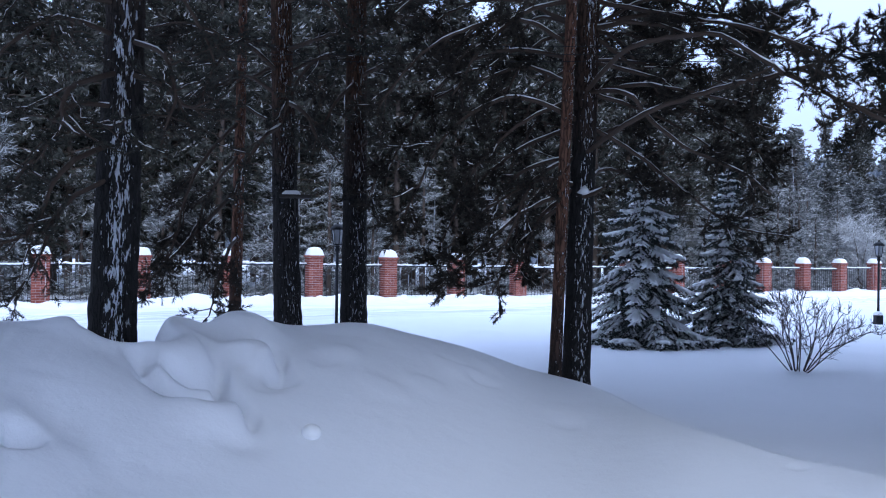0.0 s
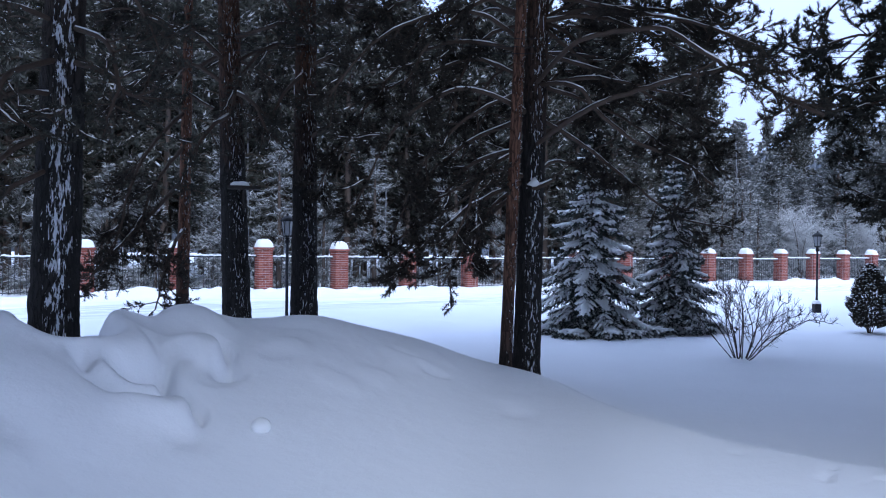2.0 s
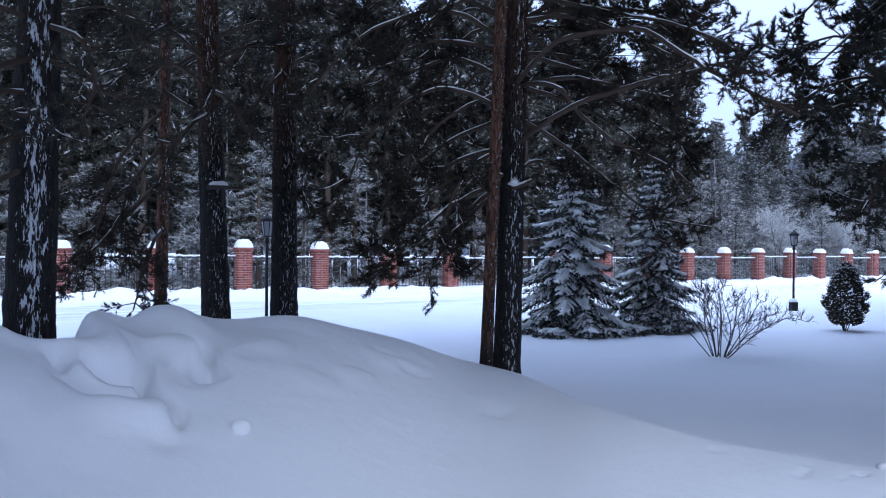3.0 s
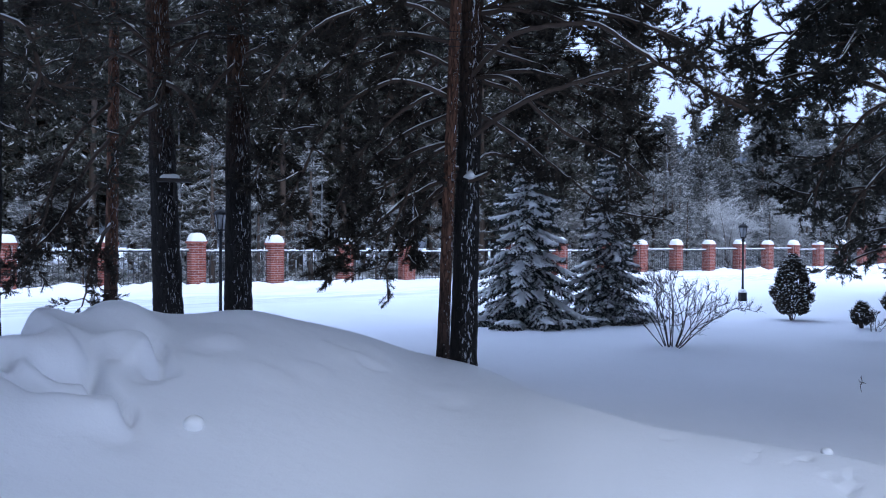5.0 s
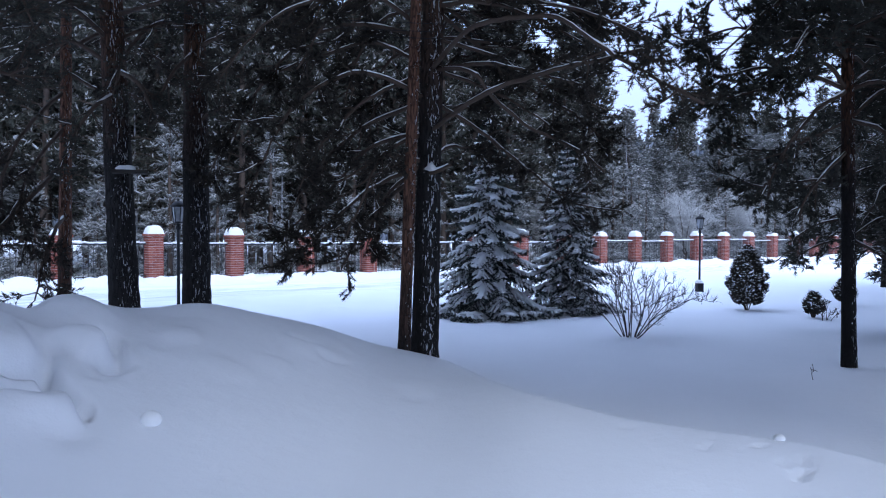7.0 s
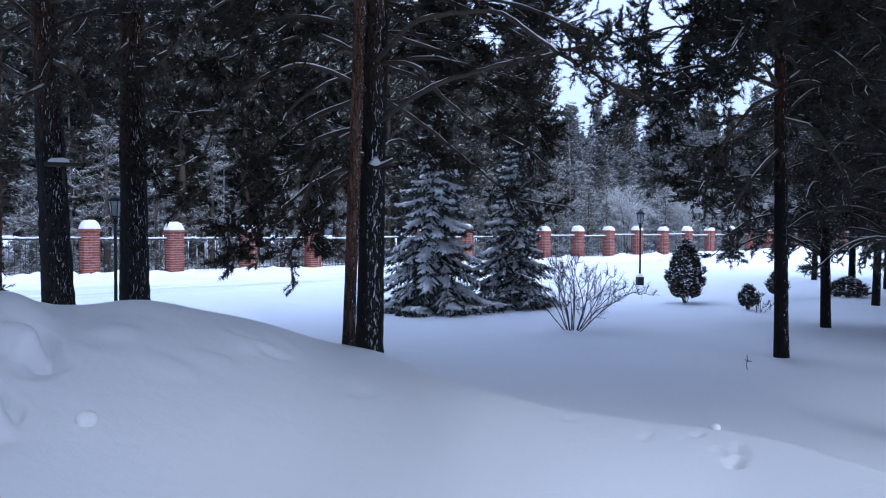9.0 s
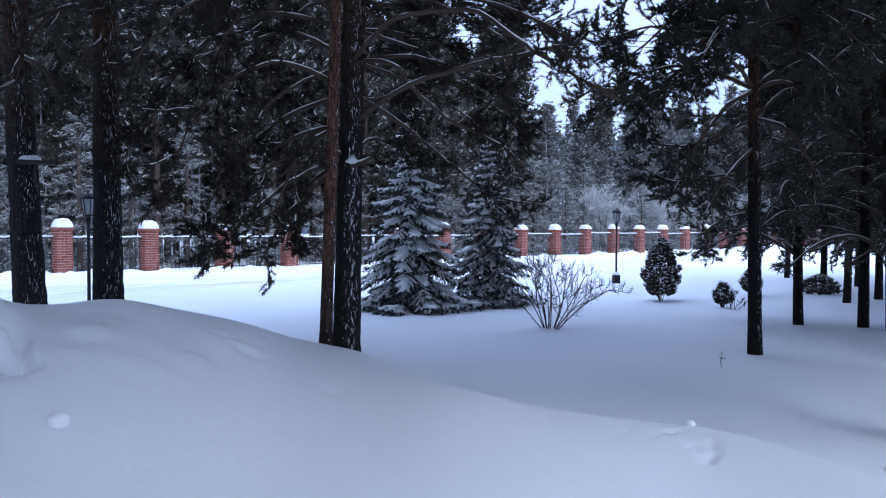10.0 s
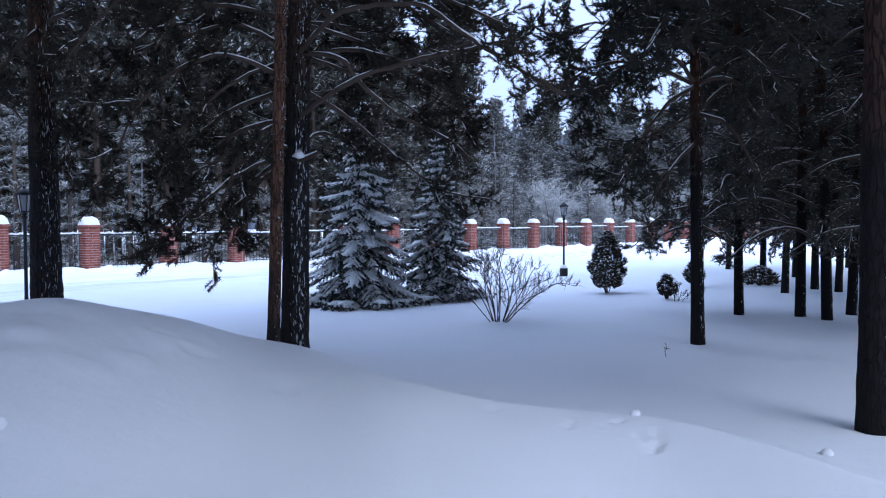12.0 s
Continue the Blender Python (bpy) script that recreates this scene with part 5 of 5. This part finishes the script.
# ---- forest behind the fence ----
def forest_pine_geo(h, seed, low=0.42, tuft=6, length=0.32, width=0.085, frost=0.45, boughs=120):
    rng = np.random.default_rng(seed)
    wood, green, snow = Geo(), Geo(), Geo()
    wood.add(*tube(spline([(0, 0, -0.3), rng.standard_normal(3) * (0.15, 0.15, 0) + [0, 0, h * 0.5], (0, 0, h)], 12), np.linspace(0.15, 0.03, 12), 8))
    pts, dirs = [], []
    for i in range(boughs):
        u = low + (1 - low) * rng.uniform(0, 1) ** 0.9
        a = rng.uniform(0, 2 * np.pi)
        ln = 2.0 * (1.05 - ((u - low) / (1 - low)) ** 1.6) * rng.uniform(0.5, 1.1)
        d = np.array([math.cos(a), math.sin(a), 0.12])
        b, e = np.array([0, 0, u * h]), np.array([0, 0, u * h]) + d * ln + [0, 0, -0.1 * ln]
        wood.add(*tube(spline([b, (b + e) / 2 + [0, 0, 0.12 * ln], e], 5), np.linspace(0.035, 0.01, 5), 4, cap=False))
        for _ in range(int(7 + 6 * ln)):
            q = b + (e - b) * rng.uniform(0.3, 1.05) + rng.standard_normal(3) * (0.28, 0.28, 0.14)
            pts.append(q), dirs.append(d + rng.standard_normal(3) * 0.5)
    pts, dirs = np.array(pts), np.array(dirs)
    v, f = tufts(pts, dirs, tuft, length, width, 0.9, 0.2)
    green.add(v, f, 0)
    pick = rng.uniform(0, 1, len(pts)) < frost
    v, f = tufts(pts[pick] + [0, 0, 0.06], dirs[pick], max(1, tuft // 3), length * 0.85, width, 0.6, 0.15)
    green.add(v, f, 1)
    return wood, green


def forest_spruce_geo(h, seed, radius):
    rng = np.random.default_rng(seed)
    wood, green = Geo(), Geo()
    wood.add(*tube([(0, 0, -0.3), (0, 0, h * 0.5), (0, 0, h)], [0.02 * h, 0.012 * h, 0.01], 7))
    pts, dirs = [], []
    for _ in range(int(26 * h)):
        u = rng.uniform(0.02, 1) ** 1.15
        a = rng.uniform(0, 2 * np.pi)
        ln = (radius * (1 - u) ** 0.75 + 0.10) * rng.uniform(0.45, 1.15)
        d = np.array([math.cos(a), math.sin(a), rng.uniform(-0.45, 0.30) + 0.4 * u])
        m = max(3, int(ln / 0.19))
        for q in np.linspace(0.2, 1, m):
            side = np.array([-d[1], d[0], 0]) * rng.uniform(-1, 1) * 0.4 * ln * (1.1 - q)
            pts.append(np.array([0, 0, u * h]) + d * ln * q + side + [0, 0, -0.15 * ln * q * q]), dirs.append(d + side + [0, 0, -0.1])
    pts, dirs = np.array(pts), np.array(dirs)
    v, f = tufts(pts, dirs, 5, 0.22, 0.042, 0.9, 0.05)
    green.add(v, f, 0)
    pick = rng.uniform(0, 1, len(pts)) < 0.75
    v, f = tufts(pts[pick] + [0, 0, 0.04], dirs[pick], 4, 0.24, 0.036, 0.75, 0.2)
    green.add(v, f, 1)
    return wood, green


def forest_tree(kind, geos, label, category, needle):
    ob = new(kind)
    part("trunk", geos[0], [BARK_FAR], ob)
    part("crown", geos[1], [needle, FROST], ob, smooth=False)
    return tagged(ob, label, category, "forest behind the fence")


def beyond(run, off):
    """A place in the forest: metres along the fence and behind it."""
    p = FENCE_O + FENCE_T * run - FENCE_N * off
    return p[0], p[1]


TALL = [forest_tree("forest_pine", forest_pine_geo(h, s, lo), "tall frosted pine in the hazy forest", "pine tree", NEEDLE_GROVE) for h, s, lo in ((14, 21, 0.20), (13, 22, 0.12), (15.5, 23, 0.24))]
# paler needles and heavier frost stand in for haze on these pines
HAZY = [forest_tree("forest_pine", forest_pine_geo(h, s, lo, 6, 0.30, 0.10, 0.9, 150), "pine paled by hoarfrost and painted haze beyond the fence", "pine tree", NEEDLE_FAR) for h, s, lo in ((14, 24, 0.10), (14, 25, 0.16), (14, 26, 0.06))]
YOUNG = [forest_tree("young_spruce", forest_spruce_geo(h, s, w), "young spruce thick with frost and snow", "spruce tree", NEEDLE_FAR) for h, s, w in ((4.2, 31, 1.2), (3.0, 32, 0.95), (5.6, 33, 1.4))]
BIRCH = new("bare_birch")
birch_limbs = Geo()
part("trunk", Geo().add(*tube(spline([(0, 0, -0.2), (0.1, 0, 4), (0, 0.1, 8)], 12), np.linspace(0.06, 0.012, 12), 6)), [STONE], BIRCH)
for i in range(40):
    zz, a = RNG.uniform(2.0, 7.8), RNG.uniform(0, 6.28)
    d = np.array([math.cos(a), math.sin(a), 0.9])
    birch_limbs.add(*tube(spline([(0.05, 0, zz), np.array([0.05, 0, zz]) + d * 0.5, np.array([0.05, 0, zz]) + d * 0.9 + [0, 0, -0.1]], 5), np.linspace(0.014, 0.004, 5), 3, cap=False))
tagged(part("branchwork", birch_limbs, [BARK_FAR], BIRCH), kind="stuff")
tagged(BIRCH, "slim bare birch with a pale frosted trunk", "birch tree", "forest behind the fence")

frng = np.random.default_rng(90)
used = set()


def plant(source, run, off, size=1.0):
    x, y = beyond(run, off)
    m = Matrix.Translation((x, y, gz(x, y))) @ pose(0, 0, 0, 0, 0, frng.uniform(0, 360)) @ Matrix.Diagonal((1, 1, size, 1))
    if source.name not in used:
        used.add(source.name)
        source.matrix_world = m
        return source
    c = copy_thing(source, m)
    return c


def frosted_thicket():
    """A bare bush whose every twig is coated with frost."""
    ob = new("frosted_thicket")
    rng = np.random.default_rng(77)
    g = Geo()
    for _ in range(16):
        a, out, h = rng.uniform(0, 6.28), rng.uniform(0.3, 1.9), rng.uniform(2.4, 4.2)
        d = np.array([math.cos(a), math.sin(a), 0])
        p = spline([(0, 0, -0.2), d * out * 0.35 + [0, 0, h * 0.5], d * out + [0, 0, h * rng.uniform(0.8, 1)]], 10)
        g.add(*tube(p, np.linspace(0.03, 0.008, 10), 4, cap=False), 1)
        for k in range(2, 10):
            for _ in range(4):
                q = unit(unit(np.gradient(p, axis=0))[k] * 0.6 + rng.standard_normal(3) * 0.6)
                e = p[k] + q * rng.uniform(0.5, 1.1)
                g.add(*tubes([p[k]], [e], 0.012, 0.006), 0)
                m = 9
                w = rng.uniform(0.15, 1, (m, 1))
                st = p[k] + (e - p[k]) * w
                g.add(*tubes(st, st + unit(q + rng.standard_normal((m, 3)) * 0.7) * 0.28, 0.011, 0.005), 0)
    part("branchwork", g, [FROST, BARK_FAR], ob)
    return tagged(ob, "bare thicket white with hoarfrost", "bush", "forest behind the fence")


THICKET = frosted_thicket()


def bearing(run, off):
    x, y = beyond(run, off)
    return math.degrees(math.atan2(x, y)), math.hypot(x, y)


# undergrowth along the fence, then the tall trees; low thicket only where the sky opens over the road's far end
run = -18.0
while run < 80:
    for off in (frng.uniform(1.6, 3.5), frng.uniform(4.0, 7.0)):
        plant(THICKET if bearing(run, off)[0] > 18 and frng.uniform() < 0.55 else YOUNG[int(frng.integers(3))], run + frng.uniform(-0.5, 0.5), off)
    run += frng.uniform(1.5, 2.6)
for near, far, step in ((3.5, 8, 1.6), (8, 14, 1.35), (14, 24, 1.4)):
    run = -26.0
    while run < 110:
        off = frng.uniform(near, far)
        a, d = bearing(run, off)
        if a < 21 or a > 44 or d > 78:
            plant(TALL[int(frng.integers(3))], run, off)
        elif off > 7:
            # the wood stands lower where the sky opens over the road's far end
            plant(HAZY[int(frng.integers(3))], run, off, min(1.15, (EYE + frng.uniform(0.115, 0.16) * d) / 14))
        elif frng.uniform() < 0.7:
            plant(YOUNG[2], run, off)
        if frng.uniform() < 0.12 and a < 20:
            plant(BIRCH, run + 0.7, frng.uniform(3, 10))
        run += step * frng.uniform(0.7, 1.4)


run = -34.0
while run < 32:
    plant(TALL[int(frng.integers(3))], run, frng.uniform(4, 12))
    plant(TALL[int(frng.integers(3))], run + 0.8, frng.uniform(22, 32))
    run += frng.uniform(1.2, 2.0)


def far_woods():
    """The rest of the forest, joined, with haze put into its pale colours."""
    g = Geo()
    protos = [forest_pine_geo(h, s, 0.14, 3, 0.60, 0.21, 0.8, 80) for h, s in ((14, 51), (15.5, 52), (13, 53))]
    flat = []
    for wood, green in protos:
        flat.append((np.concatenate(wood.v), np.concatenate(wood.f), np.concatenate(green.v), np.concatenate(green.f), np.concatenate(green.m)))
    planted = 0
    while planted < 175:
        run, off = (frng.uniform(-45, 190), frng.uniform(20, 62)) if planted < 120 else (frng.uniform(60, 150), frng.uniform(14, 75))
        a, d = bearing(run, off)
        if a > 60 or (21 < a < 44 and d < 80) or (planted >= 120 and not 19 < a < 46):
            continue
        planted += 1
        wv, wf, gv, gf, gm = flat[planted % 3]
        x, y = beyond(run, off)
        t, sc = frng.uniform(0, 6.28), frng.uniform(0.85, 1.12)
        rot = np.array([(math.cos(t), -math.sin(t), 0), (math.sin(t), math.cos(t), 0), (0, 0, 1)]) * sc
        g.add(wv @ rot.T + [x, y, 0], wf, 2)
        nv = gv @ rot.T + [x, y, 0]
        for slot in (0, 1):
            sel = gf[gm == slot]
            g.add(nv[sel].reshape(-1, 3), np.arange(len(sel) * 3).reshape(-1, 3), slot)
    return tagged(part("far_woods", g, [NEEDLE_FAR, FROST, BARK_FAR], smooth=False), "frosted pine forest with painted haze far behind the fence", "forest", kind="stuff")


far_woods()


def backdrop():
    """The forest's far edge: a jagged dark wall of tree tops round the place, far off."""
    g = Geo()
    rng = np.random.default_rng(5)
    for ring, (dist, tall) in enumerate(((150, 21), (185, 26))):
        az = np.arange(-75, 95, 0.22)
        n = len(az)
        top = tall * (0.80 + 0.10 * field(az, az * 0, 3.0, 40 + ring) + 0.16 * np.abs(field(az, az * 0, 0.55, 42 + ring)) + 0.05 * rng.uniform(-1, 1, n))
        d = dist + 4 * field(az, az * 0, 0.6, 44)
        rows = []
        for k, u in enumerate(np.linspace(0, 1, 9)):
            dd = d + 3.0 * (1 - u) * field(az * 3, az * 0 + k, 0.8, 46 + k)
            rows.append(np.stack([dd * np.sin(np.radians(az)), dd * np.cos(np.radians(az)), -1 + (top + 1) * u], -1))
        v = np.concatenate(rows)
        i, j = np.meshgrid(np.arange(8), np.arange(n - 1), indexing="ij")
        q = np.stack([i * n + j, i * n + j + 1, (i + 1) * n + j + 1, (i + 1) * n + j], -1).reshape(-1, 4)
        g.add(v, np.concatenate([q[:, [0, 1, 2]], q[:, [0, 2, 3]]]))
    m = Nodes("distant_forest", 0.9, 0, 0.1)
    v = m.coords((1, 1, 0.35), True)
    tone = m.ramp(m.noise(v, 0.9, 8, 0.7), [(0.3, (0.05, 0.06, 0.07)), (0.5, (0.16, 0.18, 0.21)), (0.68, (0.42, 0.45, 0.50))])
    m.color(tone)
    return tagged(part("backdrop", g, [m.mat], smooth=False), "dark frosted forest far beyond the fence", "forest", kind="structure")


backdrop()
